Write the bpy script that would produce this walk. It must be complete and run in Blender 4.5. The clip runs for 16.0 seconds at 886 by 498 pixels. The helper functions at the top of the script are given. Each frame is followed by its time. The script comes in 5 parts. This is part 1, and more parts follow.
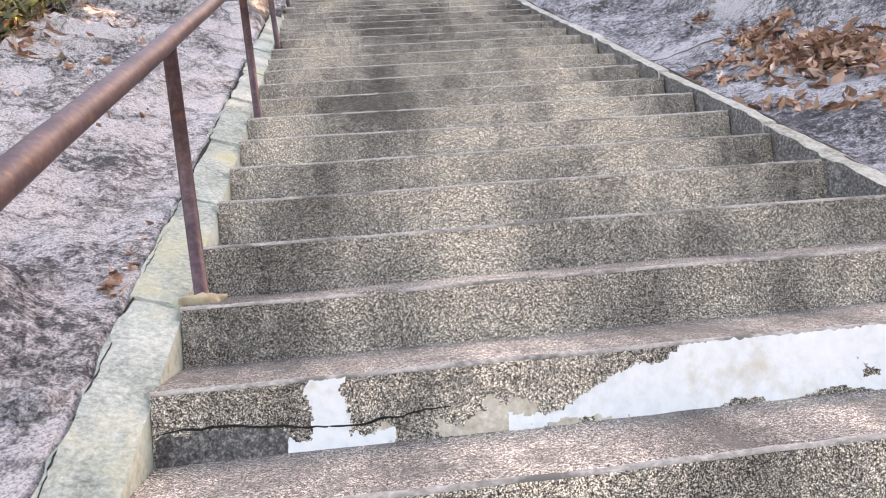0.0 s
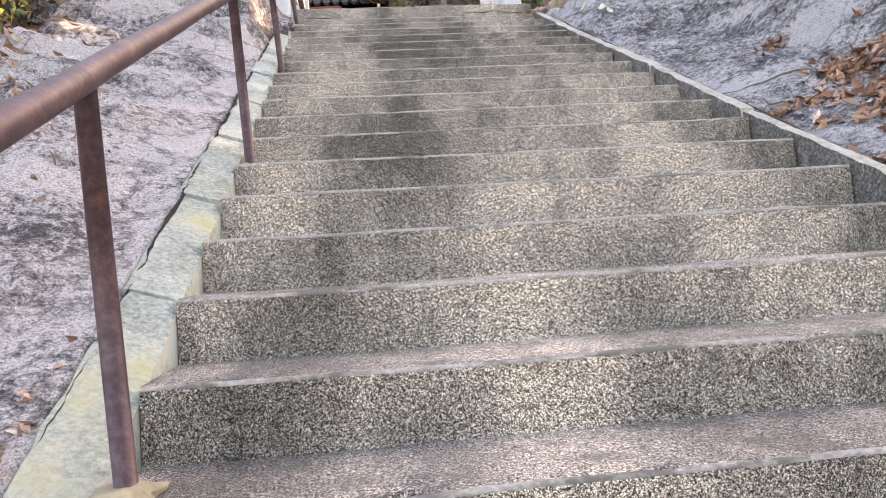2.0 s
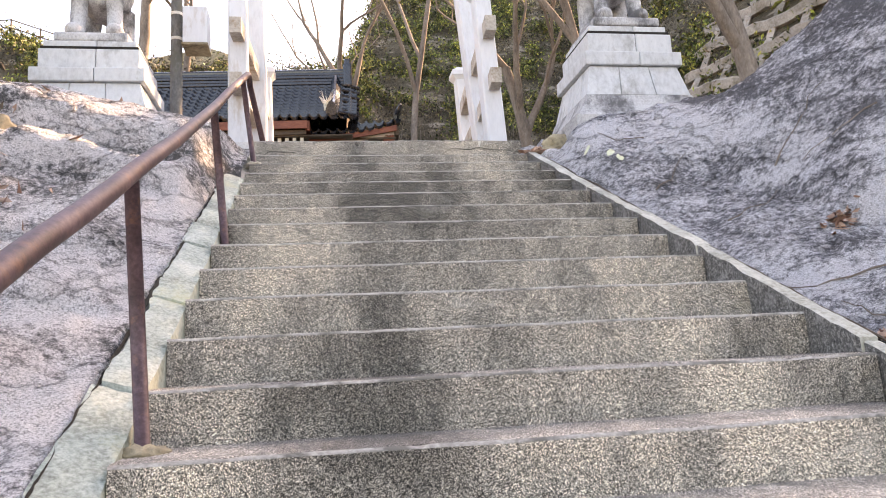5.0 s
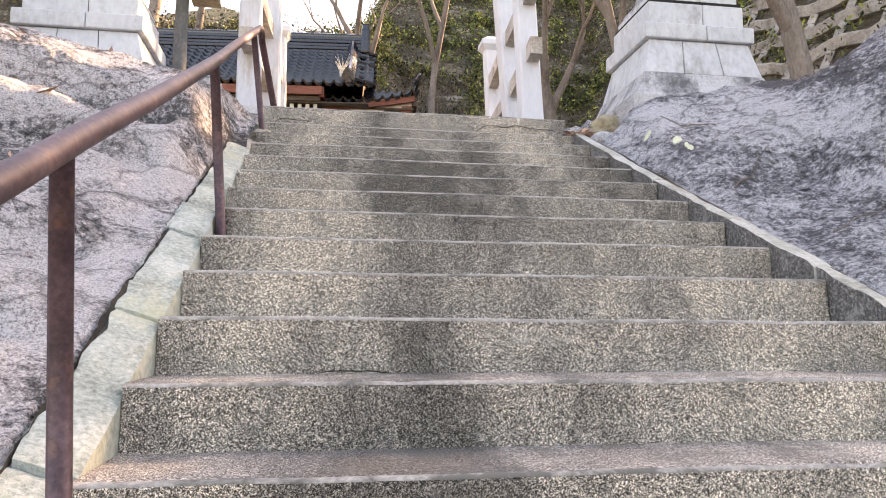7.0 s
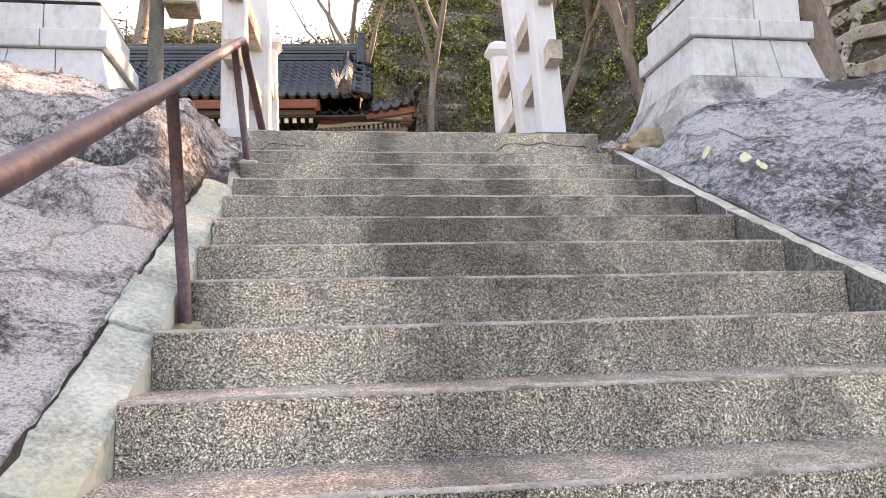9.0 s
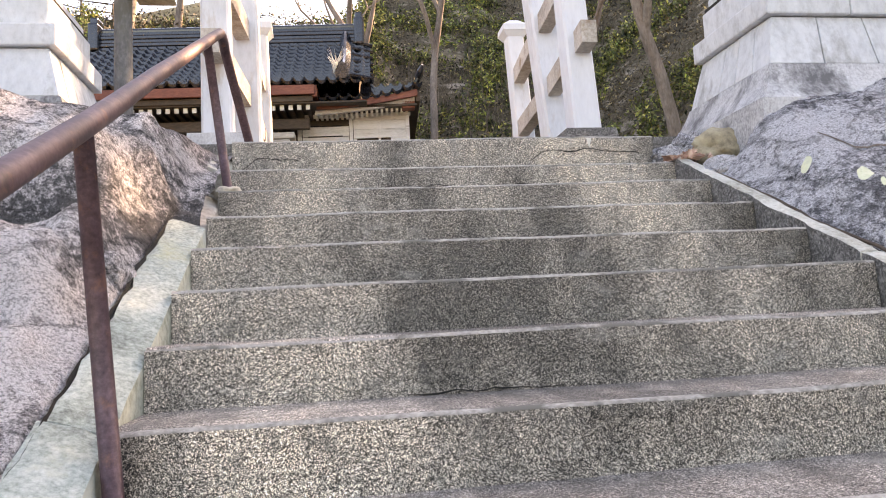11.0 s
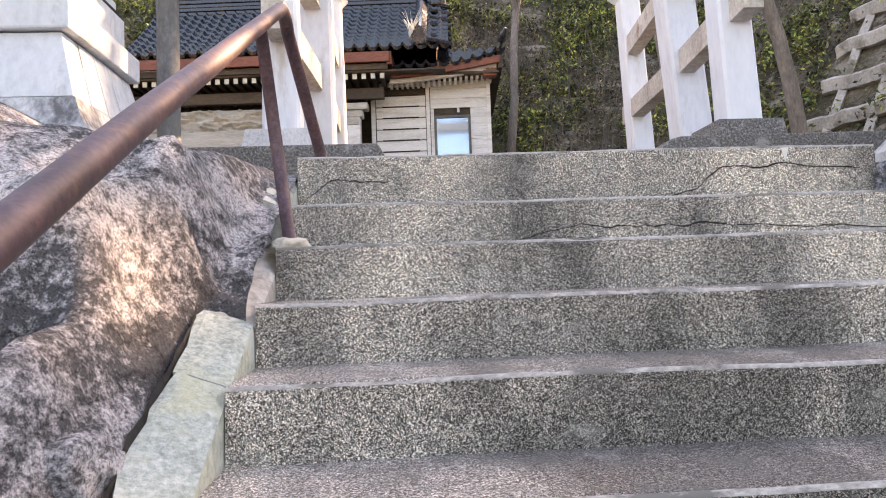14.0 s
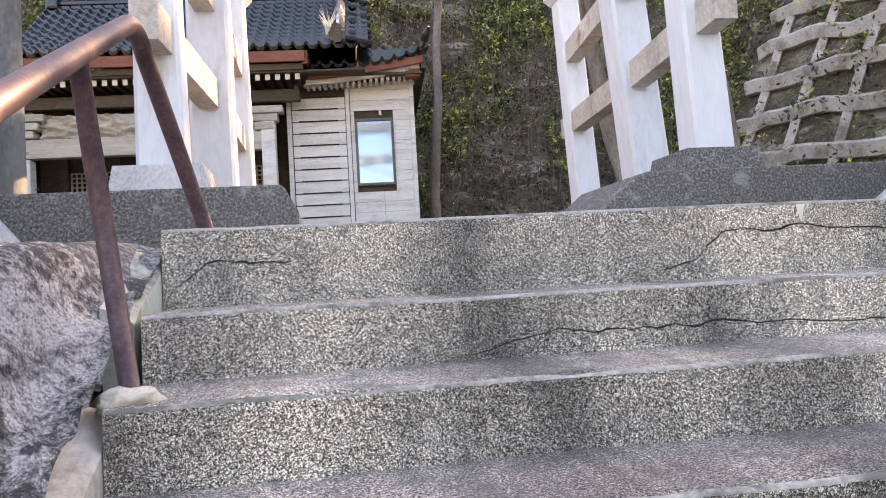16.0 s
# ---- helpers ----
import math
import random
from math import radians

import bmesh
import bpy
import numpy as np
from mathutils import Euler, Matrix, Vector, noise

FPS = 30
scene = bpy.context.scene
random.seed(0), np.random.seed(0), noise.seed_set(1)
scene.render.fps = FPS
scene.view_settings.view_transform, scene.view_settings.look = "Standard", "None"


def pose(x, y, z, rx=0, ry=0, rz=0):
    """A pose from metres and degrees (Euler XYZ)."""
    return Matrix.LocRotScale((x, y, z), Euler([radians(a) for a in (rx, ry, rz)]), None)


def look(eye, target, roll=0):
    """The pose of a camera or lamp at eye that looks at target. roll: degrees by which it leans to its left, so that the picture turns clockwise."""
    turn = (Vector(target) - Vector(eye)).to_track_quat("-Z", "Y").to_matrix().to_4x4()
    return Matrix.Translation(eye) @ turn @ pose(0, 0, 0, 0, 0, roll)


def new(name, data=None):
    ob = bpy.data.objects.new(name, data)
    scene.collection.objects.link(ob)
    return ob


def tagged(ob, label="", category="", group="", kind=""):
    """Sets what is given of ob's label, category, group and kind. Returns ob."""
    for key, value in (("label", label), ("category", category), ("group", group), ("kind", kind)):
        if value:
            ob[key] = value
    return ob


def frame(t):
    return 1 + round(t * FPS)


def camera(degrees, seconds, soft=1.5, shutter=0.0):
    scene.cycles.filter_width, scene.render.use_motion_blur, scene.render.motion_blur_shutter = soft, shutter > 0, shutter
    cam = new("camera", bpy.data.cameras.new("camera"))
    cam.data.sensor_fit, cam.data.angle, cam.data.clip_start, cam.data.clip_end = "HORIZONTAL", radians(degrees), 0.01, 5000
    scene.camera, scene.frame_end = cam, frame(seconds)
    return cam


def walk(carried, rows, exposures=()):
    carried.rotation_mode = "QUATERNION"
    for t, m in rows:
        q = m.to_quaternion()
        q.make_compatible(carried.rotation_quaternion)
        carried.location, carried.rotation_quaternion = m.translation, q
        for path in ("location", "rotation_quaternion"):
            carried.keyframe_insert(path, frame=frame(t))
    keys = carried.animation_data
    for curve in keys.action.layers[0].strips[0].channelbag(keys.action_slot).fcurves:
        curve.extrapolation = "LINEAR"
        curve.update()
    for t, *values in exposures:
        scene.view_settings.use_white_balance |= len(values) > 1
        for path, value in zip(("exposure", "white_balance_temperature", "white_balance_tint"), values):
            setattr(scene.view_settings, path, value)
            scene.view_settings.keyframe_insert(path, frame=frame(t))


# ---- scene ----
cam = camera(60.0, 16.0, soft=1.0)
PATH = [
    (0, (0.527, -1.995, 0.296), (0.764, -0.009, 0.301), -4.6),
    (0.5, (0.611, -1.7, 0.367), (0.823, 0.289, 0.401), -4.7),
    (1, (0.601, -1.498, 0.407), (0.789, 0.493, 0.425), -4.4),
    (1.5, (0.511, -1.294, 0.628), (0.711, 0.696, 0.626), -2.4),
    (2, (0.527, -1.053, 0.613), (0.747, 0.934, 0.663), -3.6),
    (2.5, (0.565, -0.817, 0.856), (0.773, 1.165, 1.028), -4.1),
    (3, (0.471, -0.541, 0.902), (0.687, 1.427, 1.182), 0.0),
    (3.5, (0.468, -0.393, 1.046), (0.738, 1.575, 1.281), 1.7),
    (4, (0.546, -0.126, 1.085), (0.844, 1.831, 1.371), -2.7),
    (4.2, (0.572, -0.048, 1.214), (0.872, 1.906, 1.52), -3.9),
    (6.3, (0.551, 0.795, 1.432), (0.891, 2.742, 1.743), 0.7),
    (6.5, (0.535, 0.915, 1.47), (0.863, 2.866, 1.765), 1.2),
    (7, (0.518, 1.099, 1.628), (0.828, 3.06, 1.869), 0.1),
    (7.5, (0.591, 1.387, 1.675), (0.817, 3.355, 1.948), -2.4),
    (8, (0.598, 1.603, 1.752), (0.802, 3.572, 2.041), -2.1),
    (8.5, (0.52, 1.818, 1.959), (0.785, 3.781, 2.23), -1.5),
    (8.7, (0.521, 1.893, 1.987), (0.822, 3.852, 2.253), -1.6),
    (10.8, (0.501, 2.95, 2.39), (0.82, 4.915, 2.583), -2.2),
    (11, (0.524, 3.008, 2.492), (0.828, 4.975, 2.69), -3.0),
    (11.5, (0.54, 3.18, 2.505), (0.819, 5.151, 2.703), -1.9),
    (12, (0.467, 3.391, 2.756), (0.75, 5.36, 2.967), -0.5),
    (12.5, (0.49, 3.651, 2.752), (0.707, 5.625, 2.988), -1.6),
    (13, (0.488, 3.875, 2.908), (0.584, 5.859, 3.142), -3.0),
    (13.5, (0.4, 4.102, 3.037), (0.454, 6.095, 3.191), -0.6),
    (14, (0.415, 4.278, 3.064), (0.539, 6.271, 3.168), -2.0),
    (14.5, (0.499, 4.513, 3.233), (0.691, 6.502, 3.317), -3.6),
    (15, (0.515, 4.723, 3.264), (0.75, 6.708, 3.319), -2.5),
    (15.5, (0.437, 4.919, 3.471), (0.696, 6.902, 3.507), -1.6),
    (16, (0.486, 5.173, 3.473), (0.807, 7.145, 3.553), -3.3),
]
walk(cam, [(t, look(eye, target, roll)) for t, eye, target, roll in PATH], ((0.0, 2.53, 9200, 23), (6.0, 2.49, 9500, 23), (12.0, 2.51, 9300, 23), (13.5, 2.53, 8700, 23), (15.0, 2.53, 8800, 23), (16.0, 2.53, 8300, 23)))

# ---- light ----
SUN_EL, SUN_AZ = 34.0, 50.0          # azimuth from +y towards +x
world = bpy.data.worlds.new("sky")
scene.world = world
world.use_nodes = True
wn = world.node_tree.nodes
sky = wn.new("ShaderNodeTexSky")
sky.sky_type = "NISHITA"
sky.sun_disc = False
sky.sun_elevation = radians(SUN_EL)
sky.sun_rotation = radians(SUN_AZ)
sky.air_density, sky.dust_density, sky.ozone_density = 1.0, 2.0, 1.0
wn["Background"].inputs[1].default_value = 0.15
world.node_tree.links.new(sky.outputs[0], wn["Background"].inputs[0])
sun_data = bpy.data.lights.new("sun", "SUN")
sun_data.energy, sun_data.angle, sun_data.color = 4.4, radians(0.6), (1.0, 0.75, 0.53)
sun = new("sun", sun_data)
_a, _e = radians(SUN_AZ), radians(SUN_EL)
sun.matrix_world = look((math.sin(_a) * math.cos(_e) * 60, math.cos(_a) * math.cos(_e) * 60, math.sin(_e) * 60), (0, 0, 0))


# ---- materials ----
def node_mat(name):
    m = bpy.data.materials.new(name)
    m.use_nodes = True
    nt = m.node_tree
    return m, nt, nt.nodes["Principled BSDF"]


def noise_node(nt, scale, detail=6, rough=0.6, vec=None):
    n = nt.nodes.new("ShaderNodeTexNoise")
    n.inputs["Scale"].default_value, n.inputs["Detail"].default_value, n.inputs["Roughness"].default_value = scale, detail, rough
    if vec is not None:
        nt.links.new(vec, n.inputs["Vector"])
    return n


def ramp_node(nt, fac, stops):
    r = nt.nodes.new("ShaderNodeValToRGB")
    while len(r.color_ramp.elements) < len(stops):
        r.color_ramp.elements.new(0.5)
    for e, (p, c) in zip(r.color_ramp.elements, stops):
        e.position, e.color = p, (*c, 1) if len(c) == 3 else c
    nt.links.new(fac, r.inputs[0])
    return r.outputs[0]


def mix_node(nt, fac, a, b, mode="MIX"):
    m = nt.nodes.new("ShaderNodeMix")
    m.data_type, m.blend_type = "RGBA", mode
    for sock, v in ((m.inputs[0], fac), (m.inputs[6], a), (m.inputs[7], b)):
        if hasattr(v, "is_linked"):
            nt.links.new(v, sock)
        else:
            sock.default_value = v if isinstance(v, (int, float)) else (*v, 1)
    return m.outputs[2]


def bump_node(nt, bsdf, height, strength=0.4, dist=0.01, prev=None):
    b = nt.nodes.new("ShaderNodeBump")
    b.inputs["Strength"].default_value, b.inputs["Distance"].default_value = strength, dist
    nt.links.new(height, b.inputs["Height"])
    if prev is not None:
        nt.links.new(prev, b.inputs["Normal"])
    nt.links.new(b.outputs[0], bsdf.inputs["Normal"])
    return b.outputs[0]


def pos(nt, scale=(1, 1, 1)):
    g = nt.nodes.new("ShaderNodeNewGeometry")
    m = nt.nodes.new("ShaderNodeVectorMath")
    m.operation = "MULTIPLY"
    m.inputs[1].default_value = scale
    nt.links.new(g.outputs["Position"], m.inputs[0])
    return m.outputs[0]


def surface(name, c_dark, c_mid, c_light, big=1.2, fine=30, rough=0.85, bump=0.3, bump_dist=0.01, stretch=(1, 1, 1), stain=None, stain_scale=2.0, stain_range=(0.5, 0.7), metal=0.0, island=0.0):
    """A weathered surface: broad variation, fine grain, an optional stain colour, relief."""
    m, nt, b = node_mat(name)
    p = pos(nt, stretch)
    n1, n2 = noise_node(nt, big, 5, 0.6, p), noise_node(nt, fine, 6, 0.7, p)
    f = mix_node(nt, 0.5, n1.outputs[0], n2.outputs[0])
    col = ramp_node(nt, f, [(0.36, c_dark), (0.5, c_mid), (0.64, c_light)])
    if stain:
        n3 = noise_node(nt, stain_scale, 7, 0.7, p)
        s = ramp_node(nt, n3.outputs[0], [(stain_range[0], (0, 0, 0)), (stain_range[1], (1, 1, 1))])
        col = mix_node(nt, s, col, stain)
    if island:
        g = nt.nodes.new("ShaderNodeNewGeometry")
        v = ramp_node(nt, g.outputs["Random Per Island"], [(0, (1 - island,) * 3), (1, (1 + island * 0.4,) * 3)])
        col = mix_node(nt, 1.0, col, v, "MULTIPLY")
    nt.links.new(col, b.inputs["Base Color"])
    b.inputs["Roughness"].default_value, b.inputs["Metallic"].default_value = rough, metal
    bump_node(nt, b, f, bump, bump_dist)
    return m


def rock_mat(name, c0, c1, c2, warm, cover=0.0, lichen_from=None, axis=1, crust_depth=0.085):
    """Bedrock: pale stone under patchy dark crust lichen, with crevices and pores."""
    m, nt, b = node_mat(name)
    p = pos(nt)

    def madd(a, k, c):
        n = nt.nodes.new("ShaderNodeMath")
        n.operation = "MULTIPLY_ADD"
        n.inputs[1].default_value = k
        nt.links.new(a, n.inputs[0])
        if hasattr(c, "is_linked"):
            nt.links.new(c, n.inputs[2])
        else:
            n.inputs[2].default_value = c
        return n.outputs[0]

    n1, n2, n3 = noise_node(nt, 1.5, 8, 0.66, pos(nt, (1, 0.75, 1.5))), noise_node(nt, 24, 10, 0.78, p), noise_node(nt, 110, 6, 0.85, p)
    f = madd(n1.outputs[0], 0.85, madd(n2.outputs[0], 1.0, -0.425 - cover))
    f = madd(n3.outputs[0], 0.3, madd(f, 1.0, -0.15))
    if lichen_from is not None:
        g = nt.nodes.new("ShaderNodeSeparateXYZ")
        nt.links.new(p, g.inputs[0])
        edge = madd(noise_node(nt, 1.3, 4, 0.6, p).outputs[0], 1.6, madd(g.outputs[axis], 1.0, -lichen_from - 0.8))
        crust = ramp_node(nt, edge, [(0.0, (0, 0, 0)), (0.45, (1, 1, 1))])
        f = madd(crust, -crust_depth, f)
    col = ramp_node(nt, f, [(0.4, c0), (0.475, c1), (0.56, c2)])
    w = ramp_node(nt, noise_node(nt, 1.1, 6, 0.65, pos(nt, (1, 1, 1.7))).outputs[0], [(0.52, (0, 0, 0)), (0.7, (0.28, 0.28, 0.28))])
    col = mix_node(nt, w, col, warm)
    pores = ramp_node(nt, n3.outputs[0], [(0.4, (0.25, 0.25, 0.25)), (0.49, (0.95, 0.95, 0.95)), (0.6, (1.3, 1.3, 1.3))])
    col = mix_node(nt, 0.85, col, pores, "MULTIPLY")
    wv = nt.nodes.new("ShaderNodeVectorMath")
    wv.operation = "MULTIPLY_ADD"
    wv.inputs[1].default_value = (0.5, 0.5, 0.5)
    nt.links.new(noise_node(nt, 2.6, 6, 0.7, p).outputs["Color"], wv.inputs[0])
    nt.links.new(pos(nt, (0.8, 0.55, 1.5)), wv.inputs[2])
    cr = nt.nodes.new("ShaderNodeTexVoronoi")
    cr.feature = "DISTANCE_TO_EDGE"
    cr.inputs["Scale"].default_value = 2.1
    nt.links.new(wv.outputs[0], cr.inputs["Vector"])
    crev = ramp_node(nt, cr.outputs["Distance"], [(0.0, (0.2, 0.2, 0.2)), (0.018, (0.75, 0.75, 0.75)), (0.05, (1, 1, 1))])
    col = mix_node(nt, 0.75, col, crev, "MULTIPLY")
    nt.links.new(col, b.inputs["Base Color"])
    b.inputs["Roughness"].default_value = 0.93
    h0 = bump_node(nt, b, crev, 1.0, 0.05)
    h1 = bump_node(nt, b, n2.outputs[0], 1.0, 0.06, h0)
    bump_node(nt, b, n3.outputs[0], 0.6, 0.012, h1)
    return m



def aggregate(name, contrast=1.0, tint=(1, 1, 1), moss_at=0.52, level=1.0):
    """Washed-out aggregate concrete: pale grit in a dark matrix, with dark and pale weather stains."""
    m, nt, b = node_mat(name)
    p = pos(nt)
    v = nt.nodes.new("ShaderNodeTexVoronoi")
    v.inputs["Scale"].default_value = 430
    nt.links.new(p, v.inputs["Vector"])
    fine = noise_node(nt, 130, 5, 0.82, p)
    f = mix_node(nt, 0.4, v.outputs["Color"], fine.outputs[0])
    lo, hi = 0.5 - 0.3 * contrast, 0.5 + 0.38 * contrast
    grit = ramp_node(nt, f, [(0.36, (lo * 0.18, lo * 0.17, lo * 0.155)), (0.45, (0.15, 0.14, 0.122)), (0.52, (0.4, 0.376, 0.336)), (0.6, (hi, hi * 0.96, hi * 0.89))])
    big = noise_node(nt, 1.1, 6, 0.62, pos(nt, (1.5, 0.25, 0.6)))
    dark = ramp_node(nt, big.outputs[0], [(0.38, (0.36, 0.36, 0.35)), (0.5, (0.86, 0.84, 0.81)), (0.62, (1.36, 1.3, 1.21))])
    col = mix_node(nt, 1.0, grit, dark, "MULTIPLY")
    clot = ramp_node(nt, noise_node(nt, 135, 6, 0.84, p).outputs[0], [(0.4, (0.2, 0.2, 0.2)), (0.5, (0.9, 0.9, 0.9)), (0.6, (1.9, 1.88, 1.84))])
    col = mix_node(nt, 1.0, col, clot, "MULTIPLY")
    col = mix_node(nt, 1.0, col, tuple(level * t for t in tint), "MULTIPLY")
    mid = noise_node(nt, 7, 8, 0.74, p)
    moss = ramp_node(nt, mid.outputs[0], [(moss_at, (0, 0, 0)), (moss_at + 0.16, (0.7, 0.7, 0.7))])
    col = mix_node(nt, moss, col, (0.12, 0.118, 0.108))
    pale = ramp_node(nt, noise_node(nt, 3.2, 8, 0.7, pos(nt, (1, 1, 2.2))).outputs[0], [(0.58, (0, 0, 0)), (0.74, (0.5, 0.5, 0.5))])
    col = mix_node(nt, pale, col, (0.5, 0.485, 0.45))
    nt.links.new(col, b.inputs["Base Color"])
    b.inputs["Roughness"].default_value = 0.9
    n = bump_node(nt, b, f, 0.7, 0.006)
    bump_node(nt, b, mid.outputs[0], 0.35, 0.012, n)
    return m


M_RISER = aggregate("aggregate_concrete", 1.0, (1.0, 0.985, 0.97), 0.54, 0.96)
M_TREAD = aggregate("worn_tread", 0.75, (0.98, 0.965, 0.99), 0.48, 0.95)
M_NOSE = surface("worn_nosing", (0.2, 0.19, 0.175), (0.42, 0.4, 0.37), (0.74, 0.71, 0.67), 6.0, 90, 0.85, 0.5, 0.005, (0.6, 1, 1), (0.15, 0.145, 0.13), 6.0, (0.46, 0.58))
M_CURB = surface("mossy_mortar", (0.13, 0.15, 0.13), (0.35, 0.4, 0.36), (0.6, 0.64, 0.6), 3.4, 60, 0.9, 0.9, 0.012, (1, 1, 1), (0.4, 0.4, 0.22), 1.7, (0.54, 0.74))
M_CURB_R = surface("grey_mortar", (0.18, 0.18, 0.15), (0.4, 0.4, 0.35), (0.6, 0.6, 0.55), 2.2, 40, 0.9, 0.5, 0.01, (1, 1, 1), (0.5, 0.52, 0.44), 2.0, (0.56, 0.7))
M_CURB_IN = surface("yellowed_mortar", (0.22, 0.24, 0.19), (0.42, 0.45, 0.37), (0.6, 0.62, 0.5), 3, 34, 0.9, 0.5, 0.01, (1, 1, 1), (0.5, 0.55, 0.5), 3.0, (0.5, 0.66))
M_BRACE = surface("stained_grey_concrete", (0.3, 0.27, 0.23), (0.5, 0.46, 0.41), (0.68, 0.65, 0.6), 2.0, 30, 0.85, 0.3, 0.006, (1, 1, 1), (0.26, 0.17, 0.1), 2.4, (0.56, 0.7))
M_ROCK_L = rock_mat("pale_weathered_rock", (0.13, 0.13, 0.135), (0.5, 0.485, 0.5), (0.9, 0.88, 0.895), (0.8, 0.72, 0.7), -0.03, 5.4, 1, 0.06)
M_ROCK_R = rock_mat("grey_weathered_rock", (0.13, 0.13, 0.145), (0.44, 0.44, 0.475), (0.82, 0.82, 0.86), (0.6, 0.6, 0.63), -0.015, 4.0, 0, 0.13)
M_RUST = surface("rusty_painted_steel", (0.04, 0.023, 0.027), (0.088, 0.05, 0.057), (0.16, 0.1, 0.108), 6, 60, 0.5, 0.3, 0.003, (1, 1, 1), (0.2, 0.1, 0.07), 14, (0.55, 0.7), 0.25)
M_WHITE = surface("white_painted_concrete", (0.56, 0.59, 0.63), (0.68, 0.715, 0.765), (0.74, 0.775, 0.825), 1.0, 18, 0.75, 0.15, 0.005, (1, 1, 0.3), (0.4, 0.33, 0.25), 2.6, (0.59, 0.78))
M_PED = surface("whitewashed_stone", (0.42, 0.44, 0.455), (0.58, 0.605, 0.625), (0.68, 0.705, 0.725), 1.2, 20, 0.8, 0.2, 0.006, (1, 1, 0.6), (0.27, 0.27, 0.26), 2.4, (0.55, 0.7))
M_PED_DARK = surface("stained_stone", (0.22, 0.22, 0.23), (0.5, 0.505, 0.515), (0.66, 0.67, 0.68), 1.6, 60, 0.85, 0.3, 0.006, (1, 1, 0.7), (0.12, 0.12, 0.125), 3.0, (0.47, 0.62))
M_DARKCON = surface("dark_speckled_concrete", (0.025, 0.025, 0.024), (0.12, 0.116, 0.11), (0.42, 0.41, 0.39), 70.0, 170, 0.9, 0.6, 0.008, (1, 1, 1), (0.34, 0.33, 0.32), 9, (0.55, 0.72))
M_SOIL = surface("leafy_soil", (0.05, 0.035, 0.022), (0.1, 0.07, 0.045), (0.17, 0.125, 0.08), 1.5, 18, 0.95, 0.8, 0.04)
M_HILL = surface("overgrown_slope", (0.035, 0.03, 0.019), (0.09, 0.075, 0.048), (0.22, 0.19, 0.14), 0.5, 7, 0.95, 0.9, 0.15, (1, 1, 2.0), (0.34, 0.3, 0.25), 0.9, (0.54, 0.64))
M_TILE = surface("glazed_black_tile", (0.008, 0.01, 0.015), (0.014, 0.017, 0.026), (0.03, 0.035, 0.045), 2, 30, 0.14, 0.08, 0.004)
_tb = M_TILE.node_tree.nodes["Principled BSDF"]
_tb.inputs["Coat Weight"].default_value, _tb.inputs["Coat Roughness"].default_value, _tb.inputs["Coat IOR"].default_value = 0.35, 0.06, 1.5
M_REDWOOD = surface("red_brown_timber", (0.1, 0.025, 0.014), (0.2, 0.055, 0.03), (0.3, 0.1, 0.055), 2, 25, 0.6, 0.2, 0.004, (0.3, 1, 1))
M_DARKWOOD = surface("dark_timber", (0.03, 0.02, 0.014), (0.065, 0.045, 0.03), (0.12, 0.085, 0.06), 2, 25, 0.7, 0.2, 0.004, (0.3, 1, 1))
M_GREYWOOD = surface("weathered_grey_timber", (0.3, 0.27, 0.23), (0.46, 0.43, 0.38), (0.6, 0.57, 0.52), 2, 25, 0.8, 0.25, 0.004, (0.3, 1, 3))
M_WHITEWOOD = surface("faded_white_boards", (0.5, 0.48, 0.45), (0.7, 0.68, 0.66), (0.82, 0.8, 0.79), 2, 25, 0.75, 0.2, 0.004, (0.4, 1, 3), (0.36, 0.32, 0.28), 3.0, (0.58, 0.75))
M_RAFTER = surface("pale_rafter_end", (0.55, 0.52, 0.46), (0.72, 0.7, 0.64), (0.8, 0.78, 0.73), 3, 30, 0.75, 0.1)
M_BARK = surface("grey_brown_bark", (0.1, 0.08, 0.065), (0.2, 0.165, 0.14), (0.32, 0.27, 0.23), 2, 22, 0.9, 0.8, 0.02, (1, 1, 0.3))
M_POLE = surface("lichened_pole", (0.08, 0.08, 0.078), (0.14, 0.14, 0.135), (0.26, 0.26, 0.25), 2.5, 30, 0.9, 0.5, 0.01, (1, 1, 0.5), (0.14, 0.14, 0.12), 5, (0.5, 0.62))
M_PAINT = surface("flaking_white_paint", (0.66, 0.7, 0.72), (0.78, 0.82, 0.83), (0.86, 0.88, 0.88), 2, 30, 0.7, 0.3, 0.004, (1, 1, 1), (0.6, 0.54, 0.44), 3.5, (0.58, 0.75))
# near-black fill: shade in cracks, gaps and openings, with joint debris, put into colour
M_CRACK = surface("gap_shade_black", (0.012, 0.011, 0.01), (0.02, 0.018, 0.016), (0.04, 0.036, 0.03), 5, 40, 1.0, 0.1)
M_FRAMECON = surface("slope_frame_concrete", (0.26, 0.235, 0.205), (0.42, 0.385, 0.35), (0.58, 0.54, 0.5), 1.0, 14, 0.9, 0.4, 0.01, (1, 1, 1), (0.17, 0.15, 0.11), 1.4, (0.5, 0.66))
M_PLASTER = surface("cream_plaster", (0.36, 0.32, 0.25), (0.56, 0.51, 0.42), (0.74, 0.7, 0.62), 8, 50, 0.9, 0.5, 0.008)
M_LICHEN = surface("pale_lichen", (0.5, 0.52, 0.4), (0.62, 0.64, 0.46), (0.7, 0.7, 0.55), 10, 50, 0.95, 0.3)
M_BUILDING = surface("tan_render", (0.5, 0.36, 0.16), (0.62, 0.46, 0.22), (0.7, 0.54, 0.3), 1, 10, 0.8, 0.1)
